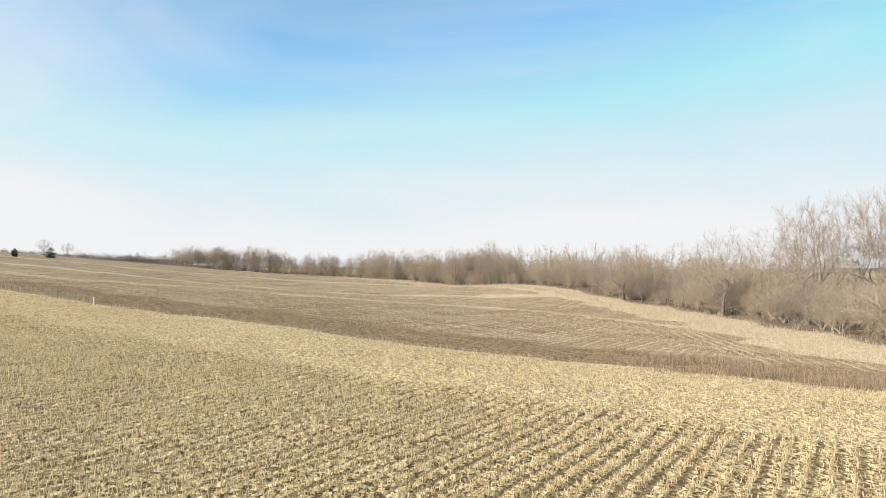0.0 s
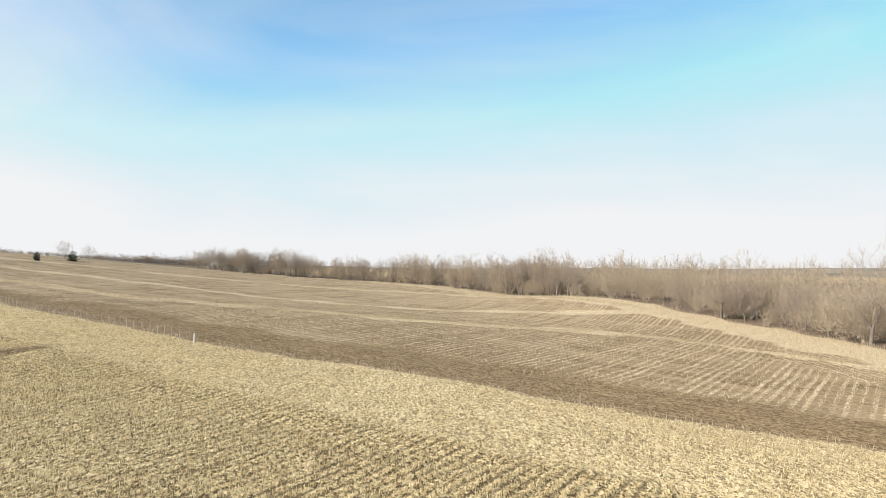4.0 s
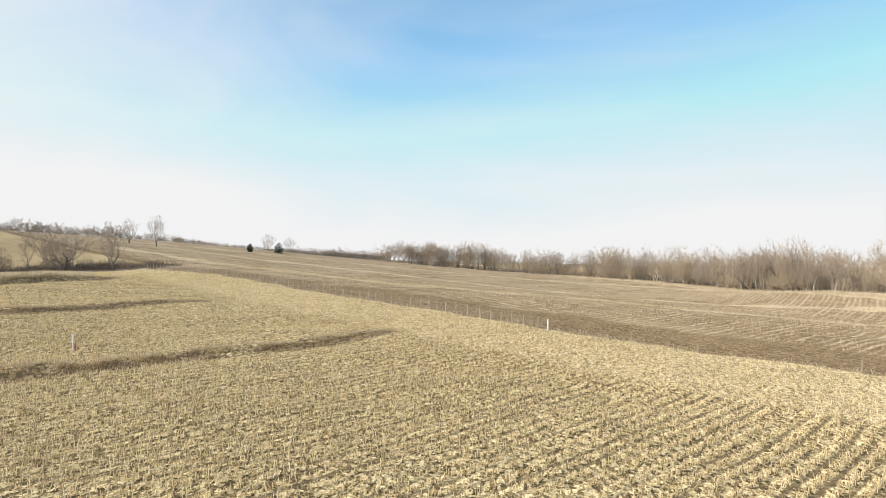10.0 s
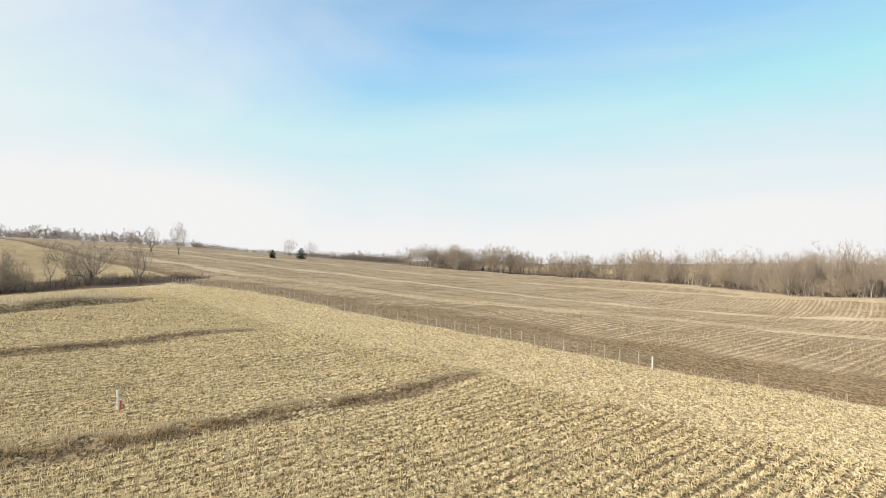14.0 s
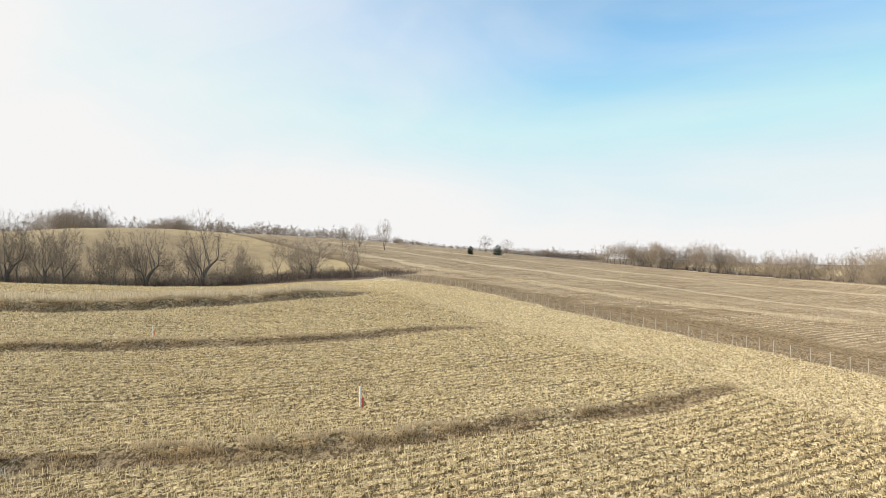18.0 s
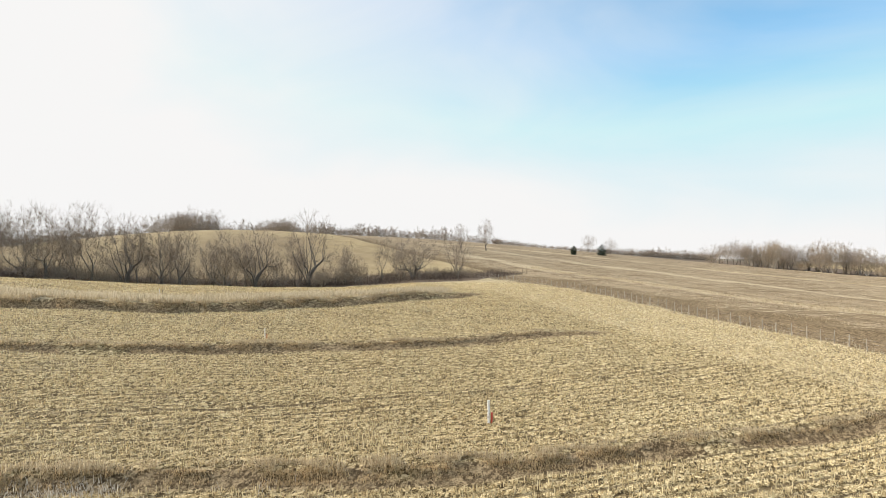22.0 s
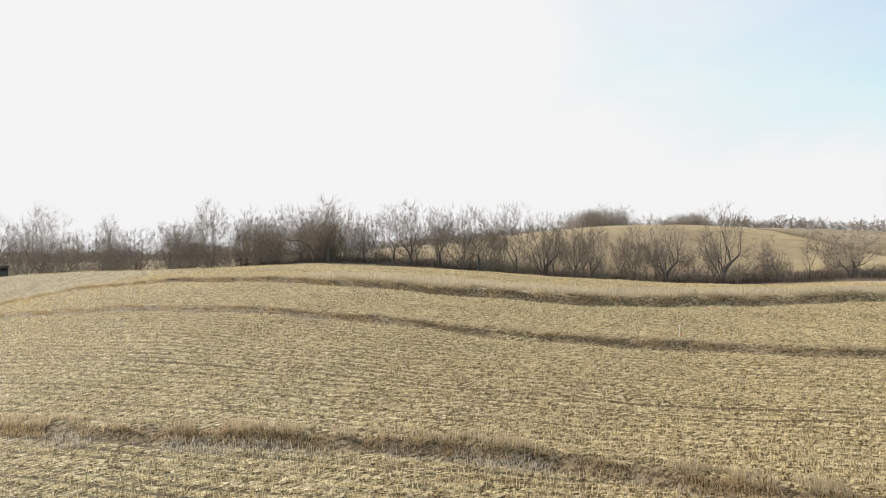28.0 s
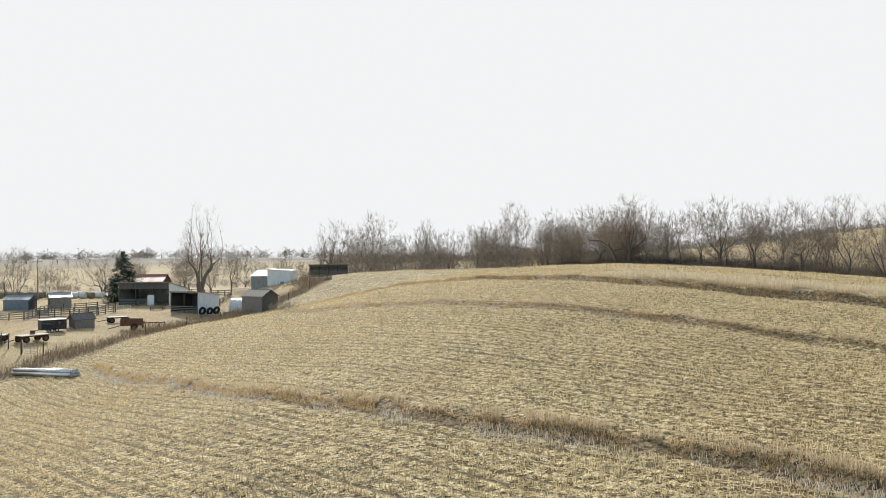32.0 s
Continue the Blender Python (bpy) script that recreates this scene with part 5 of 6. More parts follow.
def gabled(name, x, y, turn, width, depth, eave, ridge, label, wall_mat, roof_mat, door=True, ridge_across=False, over=0.25, category="shed"):
    """A small gabled building; the ridge runs along local y, or along x when ridge_across."""
    ob = thing(name, x, y, turn, label, category)
    w, d = width / 2, depth / 2
    if ridge_across:
        w, d = d, w
    rot = 90 if ridge_across else 0
    holder = Matrix.Rotation(radians(rot), 4, "Z")
    for s in (-1, 1):
        bm = one_wall((s * w - 0.04, -d), (s * w - 0.04, d), eave, eave, -0.4, 0.08)
        bm.transform(holder)
        part("side_wall", bm, wall_mat, ob)
        bm = bmesh.new()
        vs = [bm.verts.new((px, s * d, pz)) for px, pz in ((-w, -0.4), (w, -0.4), (w, eave), (0, ridge), (-w, eave))]
        f = bm.faces.new(vs)
        bmesh.ops.solidify(bm, geom=[f], thickness=0.08)
        bmesh.ops.recalc_face_normals(bm, faces=bm.faces)
        bm.transform(holder)
        part("gable_wall", bm, wall_mat, ob)
        sl = (ridge - eave) / w
        e = over
        bm = one_slab([(s * (w + e), -d - e, eave - sl * e + 0.05), (s * (w + e), d + e, eave - sl * e + 0.05), (0, d + e, ridge + 0.05), (0, -d - e, ridge + 0.05)][::s], 0.06)
        bm.transform(holder)
        part("roof_slope", bm, roof_mat, ob)
    bm = new_rod((0, -d - over, ridge + 0.11), (0, d + over, ridge + 0.11), 0.06, sides=6)
    bm.transform(holder)
    part("ridge_cap", bm, roof_mat, ob)
    if door:
        bm = new_box(-0.5, 0.5, -d - 0.13, -d - 0.085, -0.2, min(1.95, eave - 0.1))
        bm.transform(holder)
        dr = part("door", bm, DARK_BOARDS, ob, "dark board door")
        bm = new_box(0.32, 0.38, -d - 0.17, -d - 0.13, 0.9, 1.05)
        bm.transform(holder)
        part("latch", bm, STEEL, dr)
    return ob


# machine sheds
open_shed(-177.3, -13.4, 60.6, 7.4, 4.8, 3.95, 3.35, "open-fronted livestock shed with a white sheet end wall", WHITE_SHEET, DARK_SHEET, GREY_SHEET, 2, 0.0)
barn = open_shed(-196.5, -26.6, 86, 10.9, 8.0, 4.8, 3.2, "long open pole barn with a white end wall beside a spruce", WHITE_SHEET, GREY_SHEET, GREY_SHEET, 3, 1.4, "pole_barn", 5)
part("door_panel", new_box(-4.6, -3.2, -0.14, -0.065, 0.2, 2.2), WHITE_PAINT, barn, "white door panel")
# grey sheet and boards lighten this shed in place of the haze before it
open_shed(-229, 5.0, 98, 9.5, 4.5, 2.7, 2.2, "low open shed at the field edge, greyed for haze", BOARDS, GREY_SHEET, GREY_SHEET, 4, 0.5)

# white building with its lean-to
wb = thing("white_building", -224.0, -13.9, 90, "white metal farm building with a lean-to greyed for shade", "building")
part("front_wall", one_wall((0, 0), (5.6, 0), 4.1, 3.7, -0.8, 0.1), WHITE_SHEET, wb)
part("back_wall", one_wall((0, 7.0), (5.6, 7.0), 4.1, 3.7, -0.8, 0.1), WHITE_SHEET, wb)
part("side_wall", one_wall((0.1, 0.1), (0.1, 7.0), 4.1, 4.1, -0.8, 0.1), WHITE_SHEET, wb)
part("side_wall", one_wall((5.6, 0.1), (5.6, 7.0), 3.7, 3.7, -0.8, 0.1), WHITE_SHEET, wb)
part("roof", one_slab([(-0.25, -0.25, 4.14), (5.9, -0.25, 3.72), (5.9, 7.3, 3.72), (-0.25, 7.3, 4.14)], 0.09), WHITE_SHEET, wb, "white sheet roof")
# grey sheet on the lean-to walls paints the shade under the eave
lean = part("lean_to_wall", one_wall((-4.0, 0.3), (-0.02, 0.3), 2.5, 2.5, -1.2, 0.1), GREY_SHEET, wb, "sheet lean-to wall, greyed for shade")
part("lean_to_roof", one_slab([(-4.3, 0.0, 2.46), (-0.02, 0.0, 2.46), (-0.02, 3.4, 3.9), (-3.3, 3.4, 3.9)], 0.07), WHITE_SHEET, lean, "white lean-to roof")
part("lean_to_side", one_wall((-4.0, 0.4), (-4.0, 3.4), 2.5, 3.8, -1.2, 0.1), GREY_SHEET, lean)
part("service_door", new_box(3.2, 4.1, -0.16, -0.105, -0.2, 1.1), GREY_SHEET, wb)

# small sheds
gabled("garden_shed", -173.6, -1.2, 60, 4.8, 3.6, 2.6, 3.6, "grey board shed with a gabled roof by the weeds", BOARDS, BOARDS, False, True)
gabled("storage_shed", -188.5, -52.6, 96, 4.6, 3.4, 2.0, 2.8, "blue-grey metal shed with a gabled roof", BLUE_SHEET, BLUE_SHEET, True, True)
gabled("loafing_shed", -191.0, -46.3, 128, 3.7, 3.4, 2.2, 3.0, "small grey shed with a grey metal roof behind the corral", BOARDS, GREY_SHEET, True, True)
gabled("calf_hut", -156.4, -23.0, 138, 2.7, 2.5, 1.25, 2.0, "dark-roofed board calf hut in the yard grass", BOARDS, DARK_SHEET, True, True)
gabled("red_barn", -249, -54, 96, 9.0, 8.0, 2.6, 4.6, "dull red barn with a low gabled roof", RED_SHEET, RED_SHEET, True, True, 0.3, "barn")

# round-topped metal hut
hut = thing("metal_hut", -176.6, -5.2, 165, "galvanised round-topped metal hut with an open front", "hut")
bm = bmesh.new()
ring = [(1.5 * math.cos(a), 1.1 + 1.35 * math.sin(a)) for a in np.linspace(0, math.pi, 11)]
ring = [(1.5, -0.3)] + ring + [(-1.5, -0.3)]
for (xa, za), (xb, zb) in zip(ring, ring[1:]):
    f = bm.faces.new([bm.verts.new(p) for p in ((xa, -1.5, za), (xb, -1.5, zb), (xb, 1.8, zb), (xa, 1.8, za))])
bmesh.ops.remove_doubles(bm, verts=bm.verts, dist=0.001)
bmesh.ops.solidify(bm, geom=bm.faces[:], thickness=0.05)
part("shell", bm, ROOF_SHEET, hut)
bm = bmesh.new()
f = bm.faces.new([bm.verts.new((px * 0.98, 1.7, pz)) for px, pz in ring])
bmesh.ops.solidify(bm, geom=[f], thickness=0.05)
part("back_panel", bm, DARK_SHEET, hut)
part("front_board", new_box(-1.45, 1.45, -1.5, -1.44, -0.3, 0.8), BOARDS, hut)


def wheel(bm_parent, x, y, z, r, w, tread=RUBBER, hub=RUST, name="wheel", turn=0.0):
    """A wheel that stands on its tread, its axle along local y: tyre and rim."""
    ob = new(name)
    ob.parent = bm_parent
    ob.matrix_local = pose(x, y, z, 0, 0, turn)
    bm = bmesh.new()
    prof = [(r * 0.58, -w / 2), (r * 0.9, -w / 2), (r, -w * 0.32), (r, w * 0.32), (r * 0.9, w / 2), (r * 0.58, w / 2)]
    n = 20
    rings = [[bm.verts.new((pr * math.cos(a), py, pr * math.sin(a))) for pr, py in prof] for a in np.arange(n) * 2 * math.pi / n]
    for i in range(n):
        for j in range(6):
            bm.faces.new((rings[i][j], rings[i][(j + 1) % 6], rings[(i + 1) % n][(j + 1) % 6], rings[(i + 1) % n][j]))
    bmesh.ops.recalc_face_normals(bm, faces=bm.faces)
    me = bpy.data.meshes.new("tyre")
    bm.to_mesh(me)
    bm.free()
    put("tyre", me, tread, ob)
    if hub:
        part("rim", new_rod((0, -w * 0.3, 0), (0, w * 0.3, 0), r * 0.6, sides=14), hub, ob)
    return ob


def tyre_thing(x, y, r, w, turn, lean, label):
    ob = thing("tractor_tyre", x, y, turn, label, "tyre", "old tyres by the shed")
    bm = bmesh.new()
    n, prof = 24, [(r * 0.55, -w / 2), (r * 0.9, -w / 2), (r, -w * 0.3), (r, w * 0.3), (r * 0.9, w / 2), (r * 0.55, w / 2)]
    rings = [[bm.verts.new((pr * math.cos(a), py, pr * math.sin(a) + r)) for pr, py in prof] for a in np.arange(n) * 2 * math.pi / n]
    for i in range(n):
        for j in range(6):
            bm.faces.new((rings[i][j], rings[i][(j + 1) % 6], rings[(i + 1) % n][(j + 1) % 6], rings[(i + 1) % n][j]))
    for k in range(n):
        a = (k + 0.5) * 2 * math.pi / n
        rod(bm, (r * 1.0 * math.cos(a), -w * 0.3, r + r * math.sin(a)), (r * 1.01 * math.cos(a + 0.12), w * 0.3, r + r * 1.01 * math.sin(a + 0.12)), r * 0.045, sides=4)
    bm.transform(Matrix.Rotation(radians(lean), 4, "X"))
    part("casing", bm, RUBBER, ob)
    return ob


tyre_thing(-177.0, -12.6, 0.72, 0.42, 150, 12, "large worn tractor tyre leaning on the white wall")
tyre_thing(-177.9, -11.6, 0.66, 0.40, 150, 14, "worn tractor tyre leaning on the white wall")
tyre_thing(-178.8, -10.7, 0.70, 0.42, 152, 13, "large worn tractor tyre leaning on the white wall")


def livestock_trailer():
    ob = thing("livestock_trailer", -150.4, -23.9, 138, "dark slatted livestock trailer with a white roof", "trailer", scale=0.74)
    part("bed", new_box(-2.2, 2.2, -1.0, 1.0, 0.5, 0.62), DARK_PAINT, ob)
    part("roof", new_box(-2.2, 2.2, -1.05, 1.05, 2.3, 2.42, bevel=0.05), WHITE_PAINT, ob, "white roof")
    part("nose_wall", new_box(-2.2, -2.12, -1.0, 1.0, 0.62, 2.3), DARK_PAINT, ob)
    g = part("tailgate", new_box(2.12, 2.2, -1.0, 1.0, 0.62, 2.3), DARK_PAINT, ob)
    part("latch", new_box(2.2, 2.26, 0.7, 0.8, 1.2, 1.5), STEEL, g)
    for s in (-1, 1):
        part("lower_side", new_box(-2.12, 2.12, s * 0.96 - 0.03, s * 0.96 + 0.03, 0.62, 1.25), DARK_PAINT, ob)
        for z in (1.36, 1.62, 1.88, 2.12):
            part("slat", new_box(-2.12, 2.12, s * 0.96 - 0.025, s * 0.96 + 0.025, z, z + 0.13), DARK_PAINT, ob)
        for k in range(5):
            part("stake", new_box(-2.1 + k * 1.03, -2.02 + k * 1.03, s * 1.0 - 0.03, s * 1.0 + 0.03, 0.62, 2.3), DARK_PAINT, ob)
        part("mudguard", new_box(-0.85, 0.85, s * 1.14 - 0.13, s * 1.14 + 0.13, 0.78, 0.83), DARK_PAINT, ob)
        for xx in (-0.42, 0.42):
            wheel(ob, xx, s * 1.14, 0.36, 0.36, 0.2, RUBBER, WHITE_PAINT)
    part("drawbar", new_rod((-2.2, 0, 0.52), (-3.4, 0, 0.5), 0.06), DARK_PAINT, ob)
    part("jack", new_rod((-3.2, 0, 0.0), (-3.2, 0, 0.7), 0.04), STEEL, ob)


livestock_trailer()


def flat_wagon(x, y, turn, label, load=False, length=3.6):
    ob = thing("hay_wagon", x, y, turn, label, "wagon", "wagons in the yard")
    n = 7
    for k in range(n):
        part("plank", new_box(-length / 2, length / 2, -1.0 + k * 2.0 / n, -1.0 + (k + 0.93) * 2.0 / n, 0.86, 0.93), PALE_BOARDS, ob)
    for yy in (-0.6, 0.6):
        part("sill", new_box(-length / 2, length / 2, yy - 0.06, yy + 0.06, 0.70, 0.855), DARK_BOARDS, ob)
    for xx in (-length * 0.34, length * 0.34):
        part("axle", new_box(xx - 0.06, xx + 0.06, -0.85, 0.85, 0.42, 0.54), RUST, ob)
        part("bolster", new_box(xx - 0.07, xx + 0.07, -0.62, 0.62, 0.545, 0.695), DARK_BOARDS, ob)
        for s in (-1, 1):
            wheel(ob, xx, s * 0.95, 0.42, 0.42, 0.2)
    part("tongue", new_rod((-length / 2, 0, 0.5), (-length / 2 - 1.6, 0, 0.25), 0.05), RUST, ob)
    return ob


flat_wagon(-142.0, -21.6, 150, "flat hay wagon with bleached plank deck")
flat_wagon(-140.0, -25.6, 105, "flat hay wagon with bleached plank deck beside the gate")
flat_wagon(-163.0, -20.8, 128, "small pale-decked hay wagon on the yard grass", length=3.0)
bm = new_box(-0.35, 0.35, -0.3, 0.3, 0, 0.45, bevel=0.05)
crate = thing("seat_box", -142.6, -21.9, 30, "worn brown box lying on a hay wagon", "box", z=float(land(-142.0, -21.6)) + 0.93)
part("case", bm, RUST, crate)
part("lid", new_box(-0.37, 0.37, -0.32, 0.32, 0.45, 0.5, bevel=0.02), BOARDS, crate)


def manure_spreader():
    ob = thing("manure_spreader", -156.4, -15.4, 112, "rusty manure spreader parked in the weeds", "farm implement")
    for s in (-1, 1):
        bm = one_wall((-1.5, s * 0.8), (1.5, s * 0.8), 1.75, 1.6, 0.75, 0.05)
        part("side_board", bm, RUST, ob)
        wheel(ob, 0.3, s * 1.02, 0.5, 0.5, 0.24)
    part("floor", new_box(-1.5, 1.5, -0.8, 0.8, 0.68, 0.745), RUST, ob)
    part("front_board", new_box(-1.56, -1.505, -0.8, 0.8, 0.75, 1.75), RUST, ob)
    part("axle", new_rod((0.3, -0.9, 0.5), (0.3, 0.9, 0.5), 0.05), RUST, ob)
    b = part("beater", new_rod((1.6, -0.8, 1.1), (1.6, 0.8, 1.1), 0.07), RUST, ob)
    bm = bmesh.new()
    for k in range(16):
        a, yy = k * 1.9, -0.72 + k * 0.096
        rod(bm, (1.6, yy, 1.1), (1.6 + 0.32 * math.cos(a), yy, 1.1 + 0.32 * math.sin(a)), 0.02, 4)
    part("teeth", bm, RUST, b)
    part("tongue", new_rod((-1.5, 0, 0.7), (-3.2, 0, 0.3), 0.06), RUST, ob)


manure_spreader()


def cultivator():
    ob = thing("cultivator", -160.6, -14.2, 100, "rusty field cultivator lying in dead grass", "farm implement")
    for k in range(3):
        part("beam", new_box(-1.7, 1.7, -0.6 + k * 0.6, -0.52 + k * 0.6, 0.7, 0.78), RUST, ob)
    for k in range(4):
        part("brace", new_box(-1.6 + k * 1.05, -1.52 + k * 1.05, -0.7, 0.8, 0.785, 0.85), RUST, ob)
    for k in range(9):
        xx, yy = -1.6 + k * 0.4, -0.56 + (k % 3) * 0.6
        bm = new_rod((xx, yy, 0.7), (xx, yy + 0.3, 0.35), 0.03, sides=6)
        rod(bm, (xx, yy + 0.3, 0.35), (xx, yy - 0.05, 0.02), 0.03, sides=6)
        part("tine", bm, RUST, ob)
    for s in (-1, 1):
        wheel(ob, s * 1.2, -0.9, 0.35, 0.35, 0.15, turn=90)
    part("hitch", new_rod((0, -0.6, 0.75), (0, -2.0, 0.5), 0.05), RUST, ob)


cultivator()


def timber_feeder(x, y, turn, label, length):
    ob = thing("feed_bunk", x, y, turn, label, "feed bunk", "feed bunks")
    part("floor", new_box(-length / 2, length / 2, -0.35, 0.35, 0.35, 0.42), BOARDS, ob)
    for s in (-1, 1):
        part("side_board", new_box(-length / 2, length / 2, s * 0.38 - 0.03, s * 0.38 + 0.03, 0.30, 0.72), BOARDS, ob)
        part("end_board", new_box(s * length / 2 - 0.03, s * length / 2 + 0.03, -0.345, 0.345, 0.425, 0.72), BOARDS, ob)
        for k in (-1, 1):
            part("leg", new_box(k * length * 0.42 - 0.05, k * length * 0.42 + 0.05, s * 0.46 - 0.05, s * 0.46 + 0.05, -0.1, 0.6), DARK_BOARDS, ob)


timber_feeder(-172.0, -9.2, 112, "grey timber feed bunk behind the weeds", 3.6)
timber_feeder(-173.4, -6.0, 118, "grey timber feed bunk behind the weeds", 3.0)
timber_feeder(-186.0, -24.5, 96, "timber feed bunk in front of the pole barn", 2.6)


def rail_fence(name, x0, y0, x1, y1, label, category="fence", height=1.45, gap=2.2, rails=4, group="", post_mat=None, rail_mat=None, post=0.075):
    """Posts with boards or tubes between them, along the ground from one end to the other."""
    turn = math.degrees(math.atan2(y1 - y0, x1 - x0))
    ob = thing(name, x0, y0, turn, label, category, group)
    n = max(1, round(math.hypot(x1 - x0, y1 - y0) / gap))
    step = math.hypot(x1 - x0, y1 - y0) / n
    o = ob.matrix_world.translation.z
    zs = [float(land(x0 + (x1 - x0) * k / n, y0 + (y1 - y0) * k / n)) - o for k in range(n + 1)]
    me = bpy.data.meshes.new("post")
    bm = new_box(-post, post, -post, post, -0.25, height)
    bm.to_mesh(me)
    bm.free()
    me.materials.append(post_mat or DARK_BOARDS)
    for k in range(n + 1):
        p = new("post", me)
        p.parent = ob
        p.location = (k * step, 0, zs[k])
        p.scale = (1, 1, 0.92 + 0.08 * ((k * 37) % 5) / 2)
    for k in range(n):
        for i in range(rails):
            h = height * (0.22 + 0.72 * i / max(1, rails - 1))
            bm = bmesh.new()
            wall(bm, (k * step + post, -post - 0.025), ((k + 1) * step - post, -post - 0.025), zs[k] + h + 0.06, zs[k + 1] + h + 0.06, min(zs[k], zs[k + 1]) + h - 0.06, 0.03)
            part("rail", bm, rail_mat or BOARDS, ob)
    return ob


rail_fence("corral_fence", -168.3, -39.2, -171.0, -33.0, "weathered board corral fence with square posts", group="corral fences")
rail_fence("corral_fence", -171.0, -33.0, -181.0, -30.4, "weathered board corral fence with square posts", group="corral fences")
rail_fence("corral_fence", -168.3, -39.2, -183.0, -43.2, "weathered board corral fence with square posts", group="corral fences")
rail_fence("corral_fence", -174.5, -41.0, -177.5, -31.4, "weathered board corral fence inside the pens", group="corral fences")
rail_fence("corral_fence", -183.0, -43.2, -190.0, -36.0, "weathered board corral fence by the pole barn", group="corral fences")
rail_fence("corral_fence", -160.0, -49.0, -168.3, -39.2, "weathered board corral fence with square posts", group="corral fences")
rail_fence("pasture_fence", -222, -22, -236, -42, "sagging board fence below the white building", gap=2.8, rails=3, group="pasture fences")
rail_fence("pasture_fence", -196, -16, -221, -22, "sagging board fence behind the sheds", gap=2.8, rails=2, group="pasture fences", height=1.2)


def tube_gate(x, y, turn, length, label, mat, name="gate"):
    ob = thing(name, x, y, turn, label, "gate", "yard gates")
    for s in (0, length):
        part("upright", new_rod((s, 0, 0.12), (s, 0, 1.35), 0.03), mat, ob)
    for i in range(5):
        part("tube", new_rod((0.03, 0, 0.2 + 0.27 * i), (length - 0.03, 0, 0.2 + 0.27 * i), 0.024), mat, ob)
    part("brace", new_rod((length / 2, 0.05, 0.2), (length / 2, 0.05, 1.3), 0.022), mat, ob)
    g = part("gate_post", new_rod((-0.18, 0, -0.3), (-0.18, 0, 1.7), 0.09, sides=10), DARK_BOARDS, ob)
    part("hinge", new_box(-0.12, 0.0, -0.03, 0.03, 1.0, 1.06), STEEL, g)
    return ob


tube_gate(-181.5, -30.2, 75, 3.2, "white tube gate standing open by the corral", WHITE_PAINT)
tube_gate(-135.4, -18.7, 72, 2.4, "weathered field gate between leaning posts", WEATHERED)
for k, (x, y, h) in enumerate([(-135.4, -16.2, 1.7), (-137.4, -21.7, 1.9), (-138.6, -23.4, 1.6), (-182.4, -4.6, 1.5), (-181.6, 1.8, 1.5), (-166, -5.4, 1.4), (-149, -10, 1.4), (-158, -7.8, 1.3), (-192, 3.4, 1.4), (-200, 5.4, 1.4), (-174, -1.8, 1.3)]):
    ob = thing("gate_post" if k < 3 else "fence_post", x, y, 31 * k, "dark weathered wooden post in the weedy fence row", "post", "yard fence posts")
    part("shaft", new_rod((0, 0, -0.3), (0.05 * math.sin(k * 2.2), 0.04, h), 0.08, sides=8, r2=0.07), DARK_BOARDS, ob)
    part("staple", new_box(0.06, 0.09, -0.02, 0.02, h * 0.6, h * 0.6 + 0.05), STEEL, ob)

# irrigation pipes at the field's end
pipe_a, pipe_b = Vector((-121.4, -4.6, 0)), Vector((-126.8, -14.0, 0))
pa, pb = float(land(pipe_a.x, pipe_a.y)), float(land(pipe_b.x, pipe_b.y))
for k, (off, lift) in enumerate([(-0.38, 0.0), (0.0, 0.0), (0.38, 0.0), (-0.19, 0.33), (0.19, 0.33)]):
    d = (pipe_b - pipe_a).normalized()
    sx, sy = -d.y * off, d.x * off
    ob = tagged(new("irrigation_pipe"), "long silver aluminium irrigation pipe stacked on the stubble", "pipe", "stacked pipes")
    ob.location = (pipe_a.x + sx, pipe_a.y + sy, pa + lift + 0.21)
    e = (pipe_b.x - pipe_a.x, pipe_b.y - pipe_a.y, pb - pa)
    n = 18
    u = Vector(e).normalized()
    s1 = u.cross(Vector((0, 0, 1))).normalized()
    s2 = s1.cross(u)
    bm = bmesh.new()
    loops = []
    for base, r in ((Vector((0, 0, 0)), 0.18), (Vector(e), 0.18), (Vector(e), 0.168), (Vector((0, 0, 0)), 0.168)):
        loops.append([bm.verts.new(base + (s1 * math.cos(a) + s2 * math.sin(a)) * r) for a in np.arange(n) * 2 * math.pi / n])
    for q in range(4):
        for i in range(n):
            bm.faces.new((loops[q][i], loops[q][(i + 1) % n], loops[(q + 1) % 4][(i + 1) % n], loops[(q + 1) % 4][i]))
    bmesh.ops.recalc_face_normals(bm, faces=bm.faces)
    part("tube", bm, PIPE_METAL, ob, smooth_faces=True)
    bm = bmesh.new()
    for base in (Vector(e) * 0.012, Vector(e) * 0.988):
        rod(bm, base - u * 0.06, base + u * 0.06, 0.19, sides=18)
    bmesh.ops.delete(bm, geom=[f for f in bm.faces if len(f.verts) > 4], context="FACES_ONLY")
    part("coupling", bm, STEEL, ob)


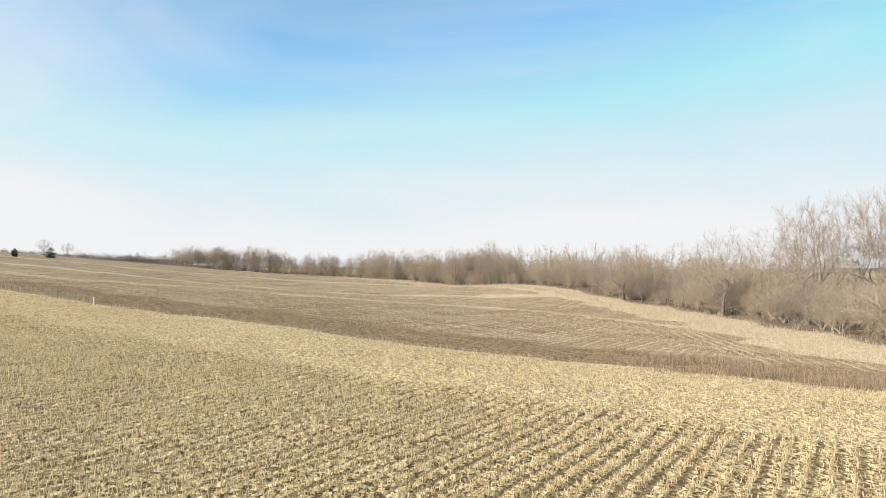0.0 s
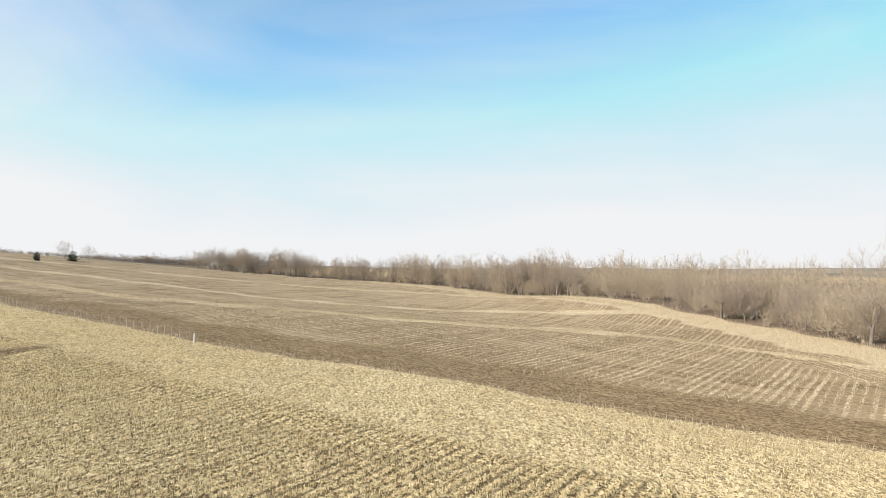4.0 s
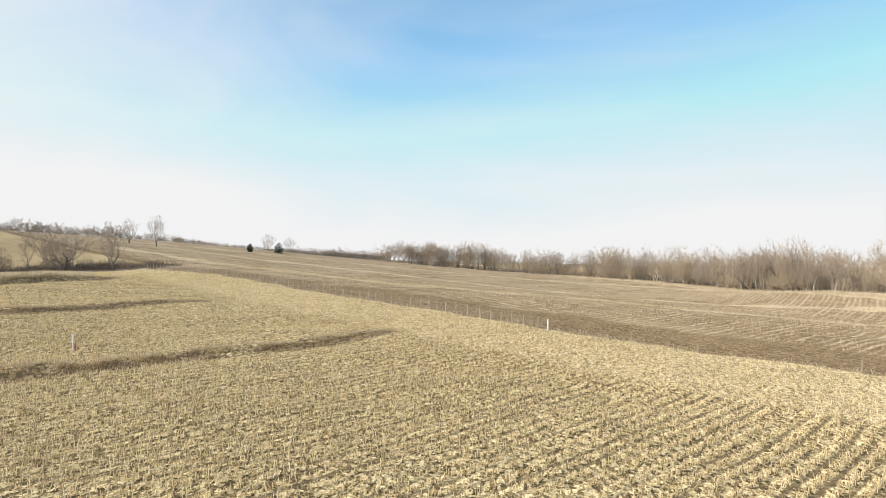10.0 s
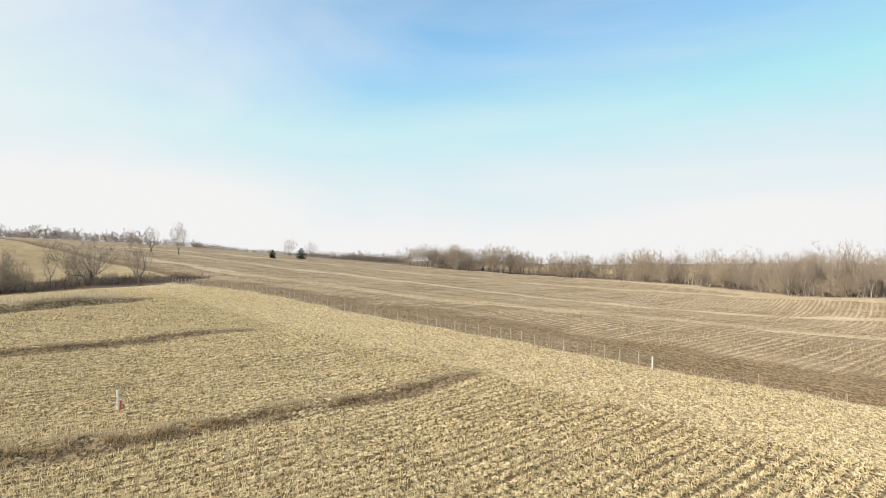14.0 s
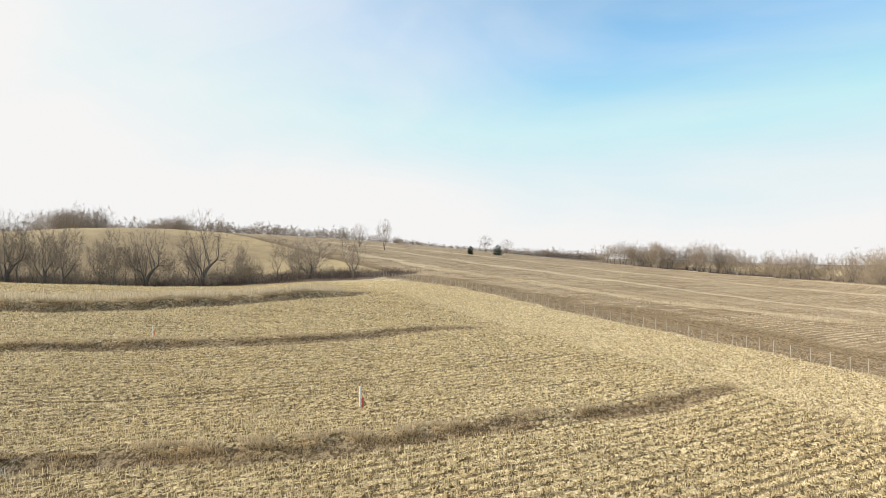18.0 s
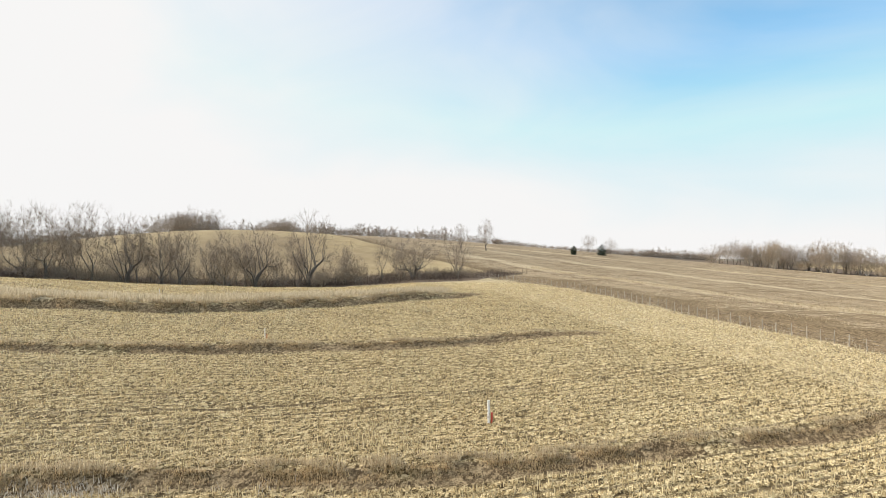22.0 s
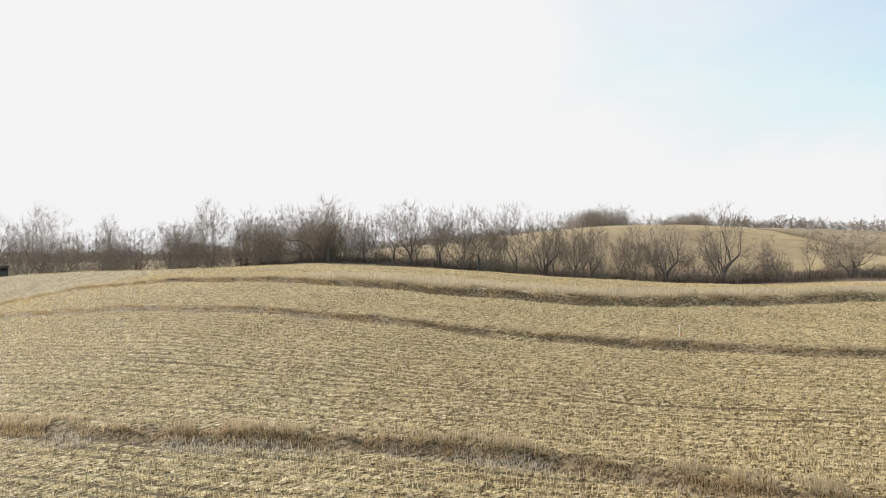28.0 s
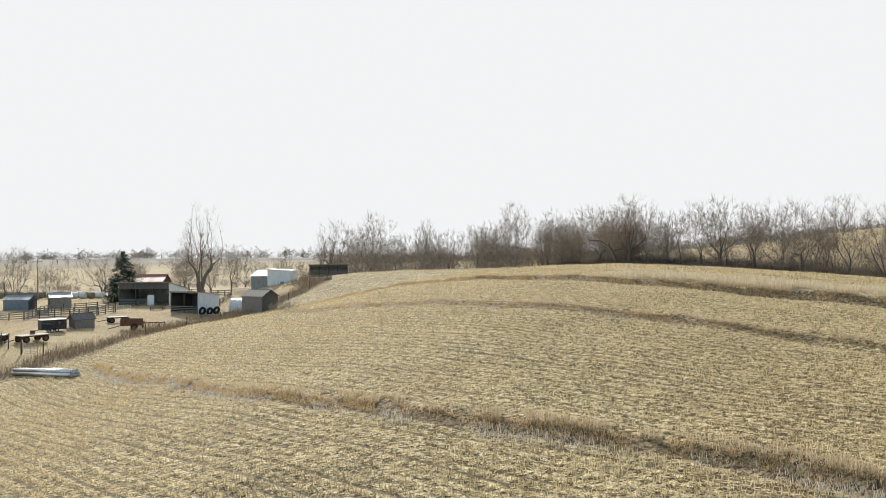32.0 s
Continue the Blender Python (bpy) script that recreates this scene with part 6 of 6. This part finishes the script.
# round bales along the back of the yard
def bale_mesh(seed, r, w):
    rng = np.random.default_rng(seed)
    bm = bmesh.new()
    n = 18
    prof = [(0.001, -w / 2), (r * 0.9, -w / 2 - 0.01), (r, -w * 0.44), (r, w * 0.44), (r * 0.9, w / 2 + 0.01), (0.001, w / 2)]
    rings = []
    for i in range(n):
        a = i * 2 * math.pi / n
        k = 1 + rng.normal(0, 0.02)
        rings.append([bm.verts.new((py, pr * k * math.cos(a), max(0.0, r * 0.96 + pr * k * math.sin(a)))) for pr, py in prof])
    for i in range(n):
        for j in range(5):
            bm.faces.new((rings[i][j], rings[i][j + 1], rings[(i + 1) % n][j + 1], rings[(i + 1) % n][j]))
    bmesh.ops.recalc_face_normals(bm, faces=bm.faces)
    return bm


bale_rng = random.Random(3)
for k in range(34):
    f = k / 33
    wrapped = k > 17
    x = -224 - 3 * (k % 2) + 4 * f + bale_rng.uniform(-0.4, 0.4)
    y = -88 + 36 * f + bale_rng.uniform(-0.3, 0.3)
    ob = thing("round_bale", x, y, bale_rng.uniform(80, 120), "weathered round hay bale with pale net wrap" if wrapped else "dark weathered round hay bale", "hay bale", "round bales")
    part("roll", bale_mesh(k % 4, 0.75, 1.25), WRAP if wrapped and k % 3 else HAY, ob)
    bm = bmesh.new()
    for t in (-0.35, 0.0, 0.35):
        for i in range(16):
            a, b = i * math.pi / 8, (i + 1) * math.pi / 8
            rod(bm, (t, 0.765 * math.cos(a), max(0.01, 0.72 + 0.765 * math.sin(a))), (t, 0.765 * math.cos(b), max(0.01, 0.72 + 0.765 * math.sin(b))), 0.012, 3)
    part("twine", bm, GRASS_TAN, ob)

# trees of the yard
conifer("spruce_tree", -208.6, -42.0, 11.2, 8.4, 12, "tall dark green spruce behind the pole barn", 22)
plant("cottonwood", -219, -28.4, 21.0, 40, wide=0.8)
for tx, ty, th, kind, tt in [(-193, -57, 12.5, "fork", 20), (-226, -70, 8.5, "dense", 80), (-231, -58, 11, "low", 140), (-236, -52, 10.5, "fork", 200), (-229, -36, 13, "slim", 10),
                             (-246, -36, 12, "dense", 60), (-252, -44, 10, "round", 100), (-240, -28, 12, "upright", 150), (-258, -30, 11, "dense", 30), (-262, -20, 10, "fork", 90),
                             (-268, -52, 9, "round", 0), (-268, -8, 13, "clump", 45), (-276, 2, 15, "fork", 0), (-285, -60, 10, "dense", 10), (-300, -110, 9, "round", 20), (-320, -90, 10, "dense", 220)]:
    plant(kind, tx, ty, th, tt, "farmyard trees")
for tx, ty, th in [(-480, -270, 12), (-450, -215, 8), (-455, -200, 8), (-445, -188, 8), (-500, -120, 9)]:
    plant("round", tx, ty, th, tx, "far pasture trees")
for k in range(34):
    hx, hy = rng_trees.uniform(-300, -236), rng_trees.uniform(-110, -14)
    plant("brush_grey" if k % 3 else "brush", hx, hy, rng_trees.uniform(1.6, 3.4), rng_trees.uniform(0, 360), "farmyard brush", 1.3)


def utility_pole(x, y, h):
    ob = thing("utility_pole", x, y, 110, "weathered wooden utility pole with a crossarm", "pole")
    part("shaft", new_rod((0, 0, -0.3), (0, 0, h), 0.15, sides=10, r2=0.1), BOARDS, ob)
    arm = part("crossarm", new_box(-1.1, 1.1, -0.17, -0.08, h - 0.9, h - 0.78), BOARDS, ob)
    for xx in (-0.95, -0.4, 0.4, 0.95):
        part("insulator", new_rod((xx, -0.12, h - 0.78), (xx, -0.12, h - 0.62), 0.04, sides=8), WHITE_PAINT, arm)
    part("transformer", new_rod((0.0, -0.38, h - 2.0), (0.0, -0.38, h - 1.2), 0.2, sides=12), STEEL, ob)


utility_pole(-217, -66.5, 9.8)
